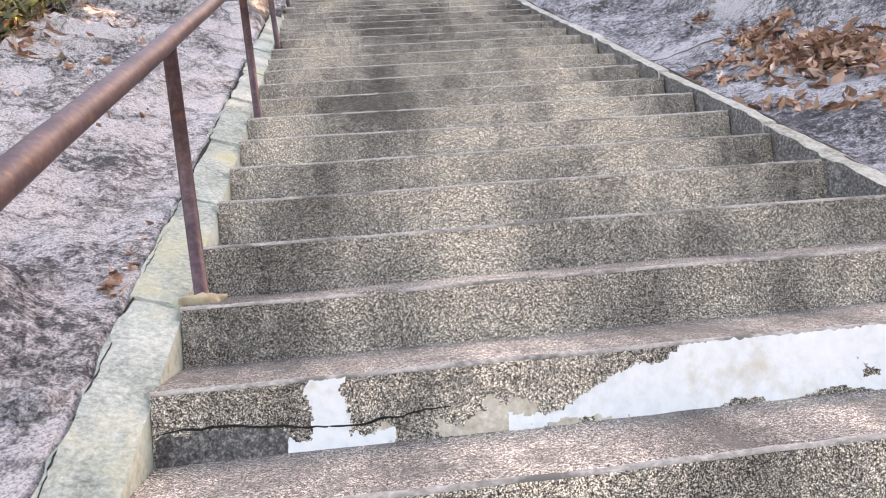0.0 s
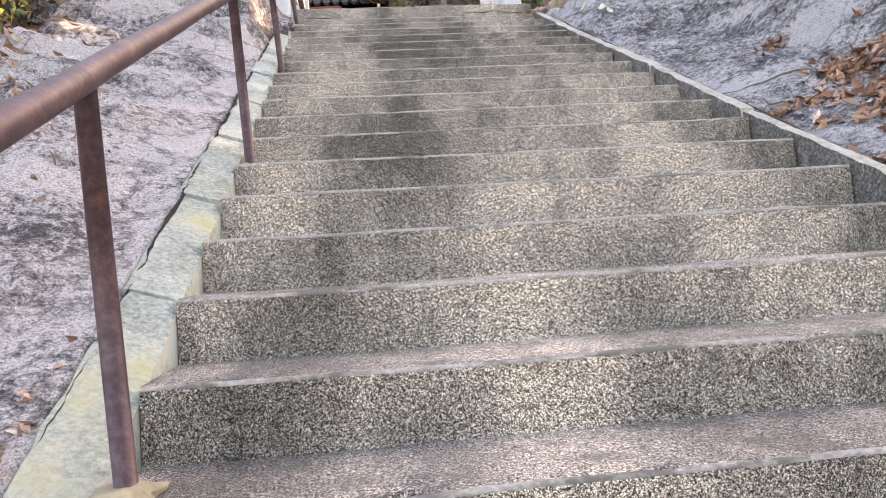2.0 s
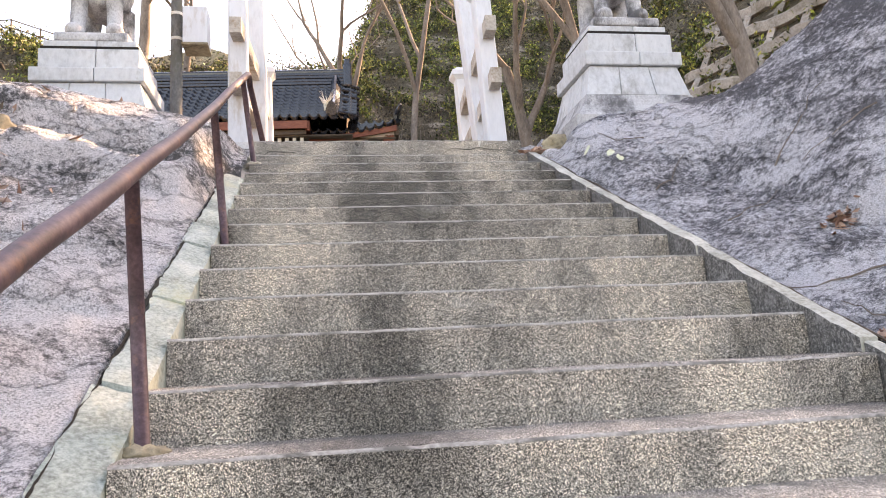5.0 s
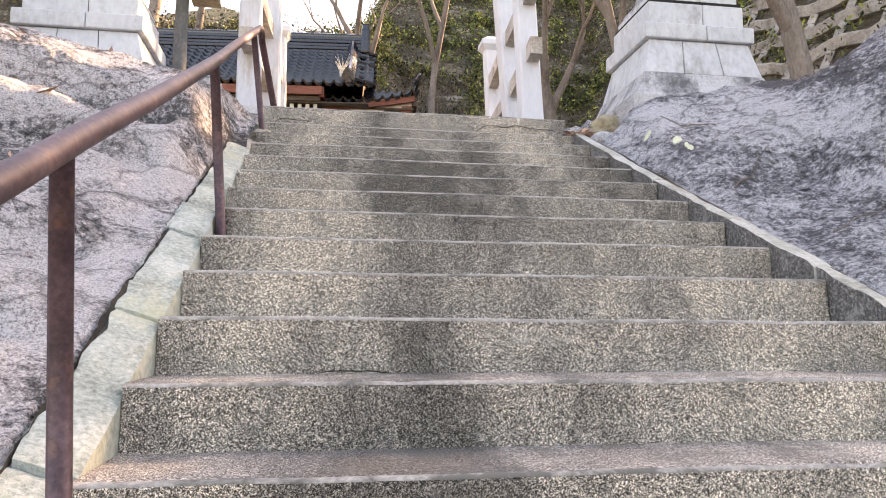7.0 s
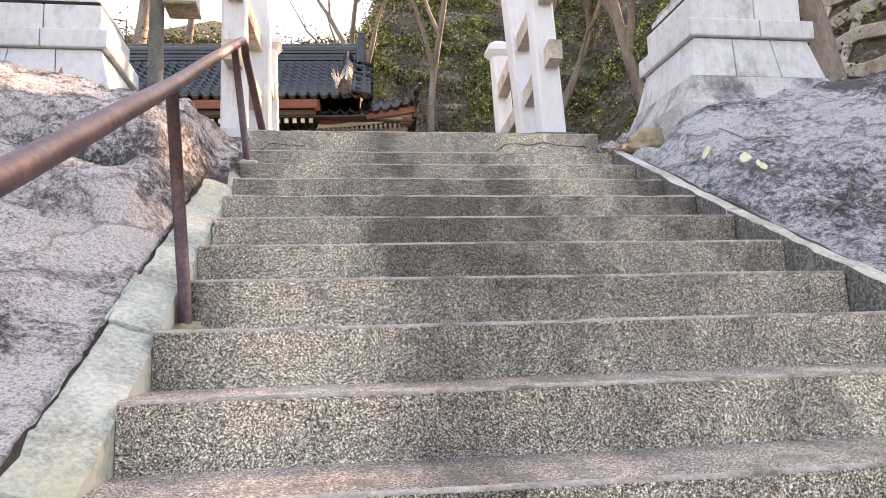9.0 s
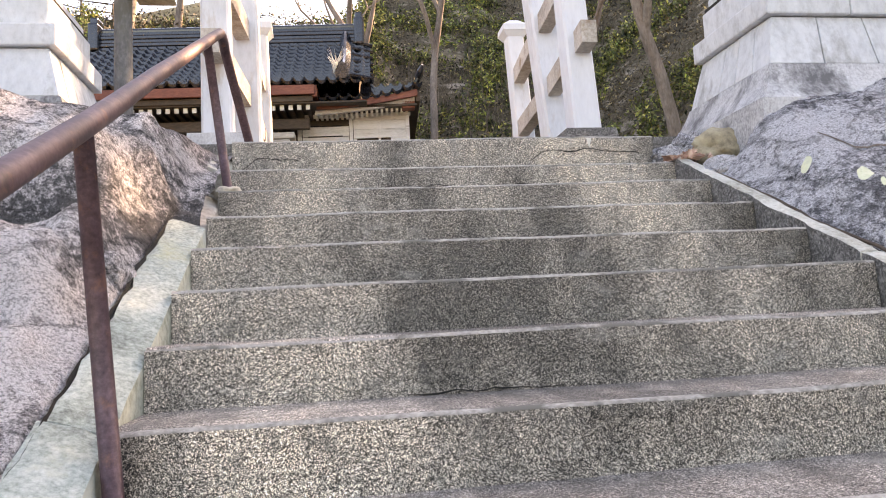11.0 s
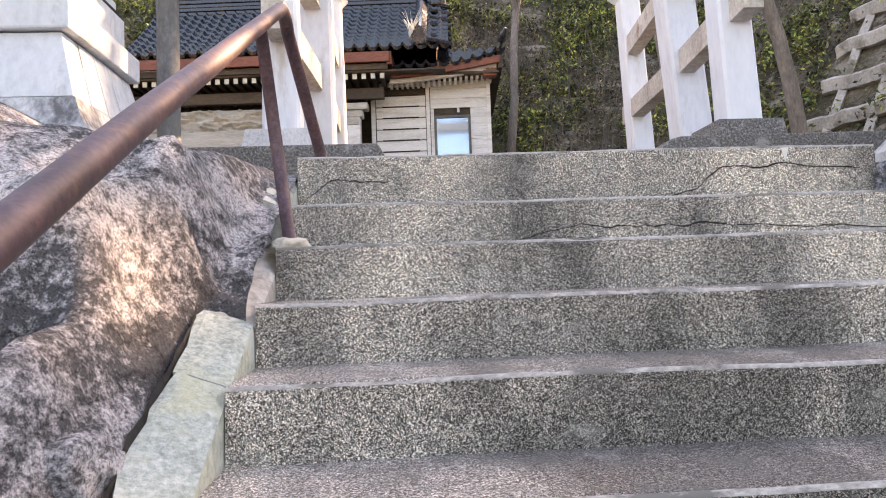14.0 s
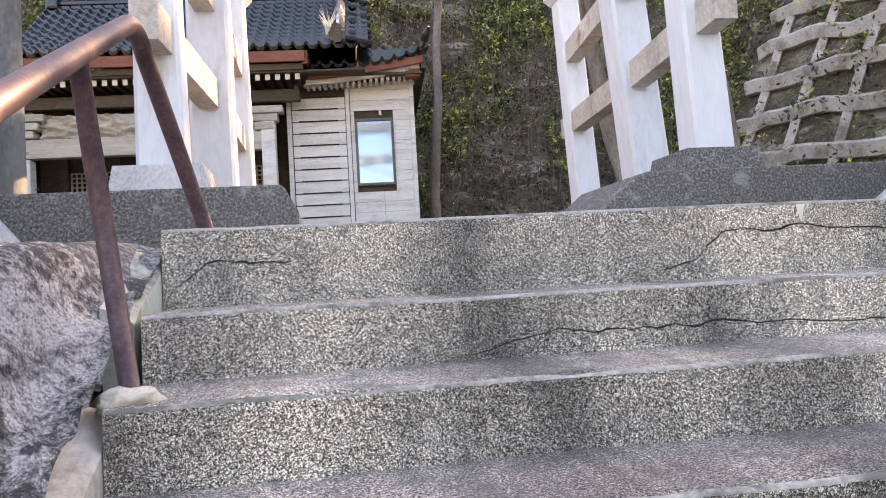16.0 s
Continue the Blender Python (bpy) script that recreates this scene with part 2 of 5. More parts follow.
M_BOULDER = surface("tan_boulder", (0.14, 0.12, 0.08), (0.34, 0.29, 0.2), (0.5, 0.44, 0.3), 2, 18, 0.92, 0.7, 0.03)


def leaf_mat(name, cols, rough=0.6, vary=1.0):
    m, nt, b = node_mat(name)
    g = nt.nodes.new("ShaderNodeNewGeometry")
    c = ramp_node(nt, g.outputs["Random Per Island"], [(i / (len(cols) - 1), c) for i, c in enumerate(cols)])
    # noise multiplies clump-sized bright patches and dark gaps into the leaf colour
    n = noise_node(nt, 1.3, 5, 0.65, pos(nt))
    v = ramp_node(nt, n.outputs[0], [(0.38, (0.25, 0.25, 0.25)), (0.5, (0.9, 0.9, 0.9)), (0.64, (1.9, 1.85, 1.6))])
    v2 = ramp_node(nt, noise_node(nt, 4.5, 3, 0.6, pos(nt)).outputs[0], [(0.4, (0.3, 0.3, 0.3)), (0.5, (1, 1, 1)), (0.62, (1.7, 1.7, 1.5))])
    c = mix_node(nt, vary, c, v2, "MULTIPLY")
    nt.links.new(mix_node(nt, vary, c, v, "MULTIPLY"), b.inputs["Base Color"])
    b.inputs["Roughness"].default_value = rough
    return m


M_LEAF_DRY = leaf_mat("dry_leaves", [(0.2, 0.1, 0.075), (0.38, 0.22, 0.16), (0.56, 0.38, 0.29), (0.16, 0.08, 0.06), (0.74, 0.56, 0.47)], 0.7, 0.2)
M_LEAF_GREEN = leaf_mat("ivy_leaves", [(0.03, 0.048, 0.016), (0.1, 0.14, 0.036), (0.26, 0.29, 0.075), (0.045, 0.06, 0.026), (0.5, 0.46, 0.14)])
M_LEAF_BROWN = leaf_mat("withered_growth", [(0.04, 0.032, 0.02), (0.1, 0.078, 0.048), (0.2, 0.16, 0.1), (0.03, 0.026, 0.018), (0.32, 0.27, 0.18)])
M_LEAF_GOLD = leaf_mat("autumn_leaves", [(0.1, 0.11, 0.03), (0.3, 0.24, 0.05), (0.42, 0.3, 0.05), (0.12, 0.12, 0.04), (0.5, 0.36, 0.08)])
M_GLASS, _nt, _b = node_mat("window_glass")
_b.inputs["Base Color"].default_value = (0.25, 0.33, 0.42, 1)
_b.inputs["Roughness"].default_value, _b.inputs["Metallic"].default_value = 0.06, 0.85


# ---- building helpers ----
def part(name, bm, material, parent=None, label="", smooth=False):
    me = bpy.data.meshes.new(name)
    bm.normal_update()
    bm.to_mesh(me)
    bm.free()
    for m in (material if isinstance(material, (list, tuple)) else [material]):
        me.materials.append(m)
    if smooth:
        me.polygons.foreach_set("use_smooth", [True] * len(me.polygons))
    ob = new(name, me)
    if parent is not None:
        ob.parent = parent
    if label:
        ob["label"] = label
    return ob


def raw(name, verts, faces, material, parent=None, smooth=False):
    me = bpy.data.meshes.new(name)
    me.from_pydata(verts, [], faces)
    me.materials.append(material)
    if smooth:
        me.polygons.foreach_set("use_smooth", [True] * len(me.polygons))
    me.update()
    ob = new(name, me)
    if parent is not None:
        ob.parent = parent
    return ob


def thing(name, label, category, group="", kind=""):
    return tagged(new(name), label, category, group, kind)


def add_box(bm, x0, x1, y0, y1, z0, z1, bevel=0.0, m=None):
    """A box, straight or (x, y, z pairs as given) turned by m."""
    vs = [bm.verts.new((x, y, z)) for x in (x0, x1) for y in (y0, y1) for z in (z0, z1)]
    fs = [(0, 1, 3, 2), (4, 6, 7, 5), (0, 4, 5, 1), (2, 3, 7, 6), (0, 2, 6, 4), (1, 5, 7, 3)]
    faces = [bm.faces.new([vs[i] for i in f]) for f in fs]
    if bevel:
        es = list({e for f in faces for e in f.edges})
        r = bmesh.ops.bevel(bm, geom=es, offset=bevel, segments=2, affect="EDGES", profile=0.6)
        vs = list({v for f in r["faces"] for v in f.verts} | {v for v in vs if v.is_valid})
    if m is not None:
        bmesh.ops.transform(bm, matrix=m, verts=[v for v in vs if v.is_valid])
    return bm


def box_bm(*a, **k):
    return add_box(bmesh.new(), *a, **k)


def frustum(bm, cx, cy, z0, z1, a0, b0, a1, b1, dx=0, dy=0, steps=1, curve=0.0):
    """A four-sided tapering block; half sizes a (x), b (y); curve bows the sides inwards."""
    rings = []
    for i in range(steps + 1):
        t = i / steps
        s = t + curve * math.sin(math.pi * t)
        a, b = a0 + (a1 - a0) * s, b0 + (b1 - b0) * s
        z = z0 + (z1 - z0) * t
        x, y = cx + dx * t, cy + dy * t
        rings.append([bm.verts.new(p) for p in ((x - a, y - b, z), (x + a, y - b, z), (x + a, y + b, z), (x - a, y + b, z))])
    for r0, r1 in zip(rings, rings[1:]):
        for i in range(4):
            bm.faces.new((r0[i], r0[(i + 1) % 4], r1[(i + 1) % 4], r1[i]))
    bm.faces.new(rings[0][::-1])
    bm.faces.new(rings[-1])
    return bm


def bevel_all(bm, off=0.01, seg=2):
    es = [e for e in bm.edges if len(e.link_faces) == 2 and e.calc_face_angle(0) > 0.5]
    bmesh.ops.bevel(bm, geom=es, offset=off, segments=seg, affect="EDGES", profile=0.6)
    return bm


def tube(bm, pts, radii, sides=8, caps=True):
    pts = [Vector(p) for p in pts]
    if isinstance(radii, (int, float)):
        radii = [radii] * len(pts)
    rings, up = [], Vector((0.31, 0.17, 0.93))
    for i, (p, r) in enumerate(zip(pts, radii)):
        d = (pts[min(i + 1, len(pts) - 1)] - pts[max(i - 1, 0)]).normalized()
        a = d.cross(up if abs(d.dot(up)) < 0.95 else Vector((1, 0, 0))).normalized()
        b = d.cross(a)
        rings.append([bm.verts.new(p + (a * math.cos(2 * math.pi * k / sides) + b * math.sin(2 * math.pi * k / sides)) * r) for k in range(sides)])
    for r0, r1 in zip(rings, rings[1:]):
        for k in range(sides):
            bm.faces.new((r0[k], r0[(k + 1) % sides], r1[(k + 1) % sides], r1[k]))
    if caps:
        bm.faces.new(rings[0])
        bm.faces.new(rings[-1][::-1])
    return bm


def sm(a, b, v):
    t = min(1.0, max(0.0, (v - a) / (b - a)))
    return t * t * (3 - 2 * t)


def nz(x, y, z=0.0, s=1.0, o=4):
    return noise.fractal(Vector((x * s, y * s, z * s)), 0.7, 2.1, o)


# ---- the plan ----
RISE, RUN, WIDTH = 0.19, 0.41, 2.665
TOP_Y, TOP_Z = 7.8, 3.69
SLOPE = RISE / RUN


def line(y):
    return SLOPE * y


def plateau(z, cap, soft=0.25):
    """Bends z over so that it stays under cap."""
    d = (cap - z) / soft
    if d > 6:
        return z
    return cap - soft * math.log1p(math.exp(d)) if d > -6 else cap - soft * math.exp(d)


def left_rock(x, y):
    head = sm(6.42, 6.62, y)
    u = max(0.0, -0.15 + 0.05 * head - x)
    z = line(y) - 0.005 - 0.4 * (1 - head) * sm(-0.147, -0.14, x) + head * 0.05 * sm(0.2, 0.0, u) * (0.3 + nz(x, y, 41, 7)) + 0.2 * u * sm(0.0, 0.6, u)
    w = y + 0.12 * nz(x * 0.8, y * 0.3, 3, 1.1) + 0.12 * u
    z += 0.3 * sm(4.7, 5.8, y) * sm(0.0, 0.22 + 0.06 * nz(y, 4, 4, 2.0), u)
    for at, jump, reach in ((6.12, 0.42, 0.95), (5.3, 0.24, 0.75)):
        z += jump * sm(0.12, 0.3, u) * (sm(at, at + 0.16, w) - min(1.0, max(0.0, (w - at + reach / 2) / reach)))
    z += 0.15 * sm(6.1, 6.8, w) * sm(0.0, 0.2, u)
    s = y * 1.35 + 0.5 * nz(x * 0.5, y, 11, 0.9) + 0.35 * u
    s -= math.floor(s)
    z += 0.12 * sm(0.05, 0.4, u) * sm(2.0, 3.5, y) * sm(5.4, 4.6, y) * (sm(0.0, 0.16, s) - s)
    z += 0.2 * math.exp(-(((x + 0.62) / 0.3) ** 2 + ((y - 0.25) / 0.3) ** 2))
    z += 0.1 * sm(0.1, 0.5, u) * nz(x, y, 0, 0.8) + 0.05 * sm(0.0, 0.25, u) * nz(x * 0.7, y, 1, 3.0) + (0.012 + 0.02 * sm(6.3, 7.0, y)) * nz(x, y, 2, 10)
    for yc, dep, wid in ((5.65, 0.1, 0.05), (6.75, 0.07, 0.035), (7.25, 0.05, 0.025), (3.2, 0.03, 0.03), (1.4, 0.03, 0.03), (0.55, 0.05, 0.03)):
        z -= dep * sm(0.0, 0.2, u) * max(0.0, 0.5 + nz(x, yc, 0, 1.6)) * math.exp(-((y - yc - 0.25 * nz(x, yc, 4, 1.3) + 0.15 * u) / wid) ** 2)
    z -= 0.06 * sm(0.1, 0.4, u) * max(0.0, 1 - abs(nz(x * 0.8, y, 20, 1.0, 3)) / 0.05) * sm(4.6, 6.0, y)
    z -= 0.025 * sm(0.1, 0.4, u) * max(0.0, 1 - abs(nz(x * 0.6, y, 24, 1.5, 3)) / 0.04)
    crag = sm(5.9, 6.5, y) * sm(0.02, 0.1, u) * sm(0.5, 0.3, u)
    z += crag * (0.07 * (0.35 - abs(nz(x, y, 33, 3.2))) + 0.03 * (0.3 - abs(nz(x, y, 35, 8.0))))
    z -= 0.09 * crag * max(0.0, 1 - abs(u - 0.3 - 0.1 * nz(y, 6, 2, 2.0)) / 0.05) * sm(0.3, -0.2, nz(y, 1, 7, 1.4))
    z -= 0.05 * (1 - head) * sm(0.03 + 0.025 * nz(y, 3, 0, 5), 0.0, u)
    return plateau(z, 3.64 + 0.23 * sm(-0.7, -1.25, x) + 0.05 * nz(x, y, 5, 1.2), 0.08)


def right_rock(x, y):
    u = max(0.0, x - WIDTH - 0.07)
    z = plateau(line(y), 3.62, 0.12) - 0.01 + (0.27 - 0.12 * sm(5.0, 6.8, y)) * u * sm(0.0, 0.3, u)
    gap = sm(7.05, 7.3, y) * sm(0.62, 0.4, u)
    z += 0.3 * sm(0.0, 0.42, u) * sm(5.2, 6.4, y) * sm(8.3, 7.6, y) * (1 - 0.9 * gap) - 0.1 * gap
    h = max(0.0, u - 1.0)
    z += min(h * h / 0.8, h - 0.2) * sm(1.5, 3.5, y) * sm(6.9, 5.5, y) if h < 2.2 else 2.0 * sm(1.5, 3.5, y) * sm(6.9, 5.5, y)
    z -= 0.02 * sm(0.1, 0.5, u) * max(0.0, 1 - abs(nz(x, y * 0.7, 27, 0.9, 3)) / 0.03)
    z -= 0.12 * sm(0.05 + 0.03 * nz(y, 7, 0, 5), 0.01, u)
    z += 0.1 * sm(0.1, 0.8, u) * nz(x, y, 8, 0.7) + 0.05 * sm(0.0, 0.3, u) * nz(x, y * 0.7, 9, 3.0) + 0.014 * nz(x, y, 2, 10)
    return z


RIDGE = 6.5          # height of the ridge east of the stairs


def hill(x, y):
    """The precinct beyond the stairs, and the slopes round it."""
    flat = 3.62 + 0.075 * max(0.0, min(y, 24) - 9.5)
    bed = line(y) - 0.55 + 0.75 * sm(-1.4, -1.8, x)
    z = max(-2.2, min(bed, flat)) if y < TOP_Y else flat
    back = max(0.0, y - 27.5)
    face = max(0.0, (min(x, 17.0) - 10.6) * 0.97 + (y - 22.2) * 0.24) if y > 10 else 0.0
    bank = max(0.0, x - 5.2) if y < 9 else 0.0
    h = max((1.25 + 1.4 * sm(4, 1, x)) * back, 1.75 * face)
    crest = 9.6 + 1.6 * sm(-7, -12, x) + 22 * sm(1.3, 8, x)
    h = plateau(h, crest, 1.5) if h > 0 else 0
    h = max(h, 0.45 * min(bank, 3.0) * sm(9, 7.5, y))
    ridge = sm(13.0, 20.0, x) * (RIDGE + 1.3 * nz(y, 2.2, 0, 0.55) + 0.6 * nz(y, 7.1, 0, 1.9) - z)
    h = max(h, ridge)
    left = max(0.0, -2.2 - x) * (0.16 if y < 8 else 0.16 * sm(10, 8, y))
    left = min(left, 2.0) + 0.55 * min(7.0, max(0.0, -5.0 - x)) * sm(3, 9, y) * sm(30, 20, y)
    return z + max(0.0, h) + left + 0.25 * nz(x, y, 0, 0.35) * sm(0, 3, h + left)


# ---- ground ----
def grid_mesh(name, xs, ys, height, material, smooth=True):
    verts = [(x, y, height(x, y)) for y in ys for x in xs]
    n = len(xs)
    faces = [(j * n + i, j * n + i + 1, (j + 1) * n + i + 1, (j + 1) * n + i) for j in range(len(ys) - 1) for i in range(n - 1)]
    return raw(name, verts, faces, material, None, smooth)


def span(a, b, step):
    return [a + (b - a) * i / max(1, round((b - a) / step)) for i in range(max(1, round((b - a) / step)) + 1)]


gx = span(-400, -40, 60)[:-1] + span(-40, -12, 4)[:-1] + span(-12, 24, 0.4)[:-1] + span(24, 48, 4)[:-1] + span(48, 400, 60)
gy = span(-300, -20, 40)[:-1] + span(-20, -6, 2)[:-1] + span(-6, 45, 0.4)[:-1] + span(45, 90, 5)[:-1] + span(90, 500, 60)
ground = tagged(grid_mesh("ground", gx, gy, hill, M_HILL), "sloping earth with dead leaves and low growth", "ground", kind="structure")

rock_l = tagged(grid_mesh("rock_left", span(-2.5, -0.03, 0.026), span(-3.4, 8.9, 0.035),
                lambda x, y: left_rock(x, y) - 0.5 * sm(-1.55 + 0.2 * nz(x, y, 4, 1.2) - 0.5 * sm(5.6, 6.4, y), -2.05 - 0.5 * sm(5.6, 6.4, y), x) - 0.25 * sm(8.3, 8.9, y), M_ROCK_L),
                "pale weathered bedrock with dark stains beside the stairs", "rock", kind="structure")
rock_r = tagged(grid_mesh("rock_right", span(2.725, 7.2, 0.036), span(-3.4, 8.4, 0.045),
                lambda x, y: right_rock(x, y) - 0.3 * sm(7.9, 8.4, y), M_ROCK_R),
                "smooth grey bedrock bank rising beside the stairs", "rock", kind="structure")

# ---- stairs ----
stairs = tagged(new("stairs"), "weathered aggregate concrete stairs with worn edges", "stairs", kind="structure")


def step_mesh(y0, z0, z1, depth, seed, x0=0.0, x1=WIDTH, batter=0.012):
    bm = bmesh.new()
    n = 60
    prof = [(batter * 0 - batter, z0 - 0.03, 0), (-batter * 0.7, z0 + 0.05, 0), (0.0, z1 - 0.011, 0), (0.004, z1 - 0.003, 1), (0.012, z1, 1), (0.03, z1 + 0.001, 2), (depth + 0.04, z1 + 0.006, 2)]
    rows = []
    for i in range(n + 1):
        x = x0 + (x1 - x0) * i / n
        w = 0.006 * nz(x, seed * 3.1, 0, 1.3) + 0.003 * nz(x, seed * 1.7, 4, 9)
        chip = max(0.0, nz(x, seed * 7.7, 2, 5) - 0.35) * 0.03
        h = 0.005 * nz(x, seed * 5.3, 1, 1.1)
        rows.append([bm.verts.new((x, y0 + dy + w + (chip if tag == 1 else 0), z + (h if z > z0 else 0) - (chip * 0.6 if tag == 1 else 0))) for dy, z, tag in prof])
    mats = [0, 0, 1, 1, 2, 2]
    for r0, r1 in zip(rows, rows[1:]):
        for j in range(len(prof) - 1):
            f = bm.faces.new((r0[j], r1[j], r1[j + 1], r0[j + 1]))
            f.material_index, f.smooth = mats[j], j not in (1,)
    for r in (rows[0], rows[-1]):
        e = bm.verts.new((r[0].co.x, r[-1].co.y, r[0].co.z))
        bm.faces.new([*r, e] if r is rows[-1] else [e, *r[::-1]])
    return bm


for k in range(-9, 19):
    part("step", step_mesh(RUN * k, RISE * (k - 1), RISE * k, RUN, k), [M_RISER, M_NOSE, M_TREAD], stairs)
part("landing_step", step_mesh(TOP_Y, RISE * 18, TOP_Z, 1.42, 31, -0.02, WIDTH + 0.06), [M_RISER, M_NOSE, M_TREAD], stairs)
base_bm = bmesh.new()
add_box(base_bm, -0.25, WIDTH + 0.25, -9 * RUN - 3.0, -9 * RUN + 0.1, -2.6, -9 * RISE - 0.19)
part("lower_landing", base_bm, M_TREAD, stairs)


def curb_bm(y0, y1, x0, x1, lift0, lift1, seed, slant=1.0):
    """One cast length of the sloping side curb; slant tips its top down towards the stairs."""
    bm = bmesh.new()
    n = max(6, round((y1 - y0) / 0.04))
    rows = []
    for i in range(n + 1):
        y = y0 + (y1 - y0) * i / n
        z = line(y) + lift0 + (lift1 - lift0) * i / n + 0.006 * nz(y, seed, 0, 3)
        end = 0.004 * (math.exp(-(y - y0) / 0.012) + math.exp(-(y1 - y) / 0.012))
        row = []
        for j in range(7):
            t = j / 6
            x = x0 + (x1 - x0) * t
            edge = 0.004 * (abs(2 * t - 1) ** 8)
            rag = 0.012 * nz(y, x, seed, 6) * (1.8 if j == 0 else (0.2 if j == 6 else 0.6))
            row.append(bm.verts.new((x + rag, y, z - edge - end - 0.05 * slant * t + 0.006 * nz(x * 3, y, seed, 7))))
        row = [bm.verts.new((x0 + 0.01, y, z - 0.55))] + row + [bm.verts.new((x1 + 0.002, y, z - 0.05 * slant - 0.05)), bm.verts.new((x1, y, z - 0.55))]
        rows.append(row)
    for r0, r1 in zip(rows, rows[1:]):
        for j in range(len(r0) - 1):
            f = bm.faces.new((r0[j], r0[j + 1], r1[j + 1], r1[j]))
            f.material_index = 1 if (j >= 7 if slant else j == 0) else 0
    bm.faces.new(rows[0][::-1])
    bm.faces.new(rows[-1])
    return bm


curb_l = tagged(new("curb_left"), "cracked pale green mortar curb along the stairs", "curb", kind="structure")
curb_r = tagged(new("curb_right"), "mossy grey mortar curb along the stairs", "curb", kind="structure")
rng = random.Random(4)
y = -3.2
while y < 6.3:
    L = RUN * rng.choice([1, 2, 2, 3])
    y1 = min(y + L - 0.008, 6.55)
    part("curb_piece", curb_bm(y, y1, -0.15 + rng.uniform(-0.02, 0.015), -0.004, 0.012 + rng.uniform(-0.012, 0.012), 0.0 + rng.uniform(-0.012, 0.012), y), [M_CURB, M_CURB_IN], curb_l)
    y += L
part("curb_piece", curb_bm(6.57, 7.12, -0.11, -0.004, -0.02, -0.05, 3), [M_BRACE, M_BRACE], curb_l)
part("curb_piece", curb_bm(7.4, 7.9, -0.12, -0.025, 0.03, -0.02, 5), [M_CURB_R, M_CURB_IN], curb_l)
y = -3.2
while y < 7.0:
    L = RUN * rng.choice([3, 4, 5])
    y1 = min(y + L - 0.008, 7.45)
    # stair-side faces take the darker concrete, tops and outer sides the grey mortar
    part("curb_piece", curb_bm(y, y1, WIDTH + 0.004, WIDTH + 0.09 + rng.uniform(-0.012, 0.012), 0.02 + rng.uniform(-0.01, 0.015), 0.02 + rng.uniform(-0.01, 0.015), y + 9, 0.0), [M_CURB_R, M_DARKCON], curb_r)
    y += L

# ---- landing courses and paving ----
paving = tagged(part("paving", box_bm(-8, 8, TOP_Y + 1.3, 21.5, 3.2, TOP_Z - 0.004), M_TREAD), "grey concrete paving of the precinct", "paving", kind="structure")


def course(x0, x1, chamfer):
    """The low dark wall behind the top step; its free end is cut off slantwise."""
    bm = bmesh.new()
    zt = 4.0
    if chamfer:
        prof = [(x0, 3.6), (x1, 3.6), (x1, zt + 0.02), (x0 + 0.36, zt), (x0 + 0.3, zt - 0.015), (x0, zt - 0.26)]
    else:
        prof = [(x0, 3.6), (x1, 3.6), (x1, zt - 0.14), (x1 - 0.07, zt - 0.01), (x1 - 0.09, zt), (x0, zt)]
    a = [bm.verts.new((x, 9.1, z)) for x, z in prof]
    b = [bm.verts.new((x, 10.05, z)) for x, z in prof]
    bm.faces.new(a)
    bm.faces.new(b[::-1])
    for i in range(len(prof)):
        j = (i + 1) % len(prof)
        bm.faces.new((a[j], a[i], b[i], b[j]))
    bmesh.ops.recalc_face_normals(bm, faces=bm.faces)
    return bevel_all(bm, 0.012, 2)


tagged(part("plinth_wall", course(-4.0, 0.4, False), M_DARKCON), "dark mossy concrete plinth wall at the stair head", "plinth", "plinth walls", "structure")
tagged(part("plinth_wall", course(1.93, 6.2, True), M_DARKCON), "dark mossy concrete plinth wall at the stair head", "plinth", "plinth walls", "structure")

# ---- handrail ----
rail = thing("handrail", "rusty brown painted steel pipe handrail on posts", "handrail")


def rail_z(y):
    return 0.79 + 0.4535 * y + 0.0245 * max(0.0, y - 4.8)


def rail_x(y):
    return 0.0 - 0.05 * sm(3.0, 7.0, y)


rp = [(rail_x(yy) + 0.006 * nz(yy, 0, 0, 0.8), yy, rail_z(yy) + 0.008 * nz(yy, 5, 0, 0.7)) for yy in span(-3.2, 7.58, 0.3)]
last = Vector(rp[-1])
foot = Vector((0.065, 8.3, TOP_Z + 0.0))
for i in range(1, 8):
    t = i / 7
    a = radians(24.6 - t * 56)
    last = last + Vector((0.004, math.cos(a), math.sin(a))) * 0.034
    rp.append(tuple(last))
rp += [tuple(last.lerp(foot, t)) for t in (0.3, 0.6, 1.0)]
part("top_rail", tube(bmesh.new(), rp, 0.03, 14), M_RUST, rail, smooth=True)
for yb, zb in ((0.56, 0.19), (2.71, 1.14), (4.87, 2.09), (7.08, 3.23), (-1.5, -0.76)):
    zt = rail_z(yb)
    part("post", tube(bmesh.new(), [(0.04, yb, zb - 0.02), (rail_x(yb) - 0.004, yb, zt - 0.005)], 0.024, 12), M_RUST, rail, smooth=True)
    bm = bmesh.new()
    bmesh.ops.create_icosphere(bm, subdivisions=3, radius=1.0)
    for v in bm.verts:
        w = 1 + 0.35 * nz(v.co.x, v.co.y, v.co.z + yb, 2.2)
        v.co = Vector((0.035 + v.co.x * 0.075 * w, yb + v.co.y * 0.085 * w, zb + max(-0.02, v.co.z * 0.035 * w)))
    part("mortar_footing", bm, M_PLASTER if yb > 6 else M_BOULDER, rail, "crumbling mortar collar", True)

# ---- torii gate ----
torii = thing("torii_gate", "white painted concrete torii gate with braced side posts", "torii gate")


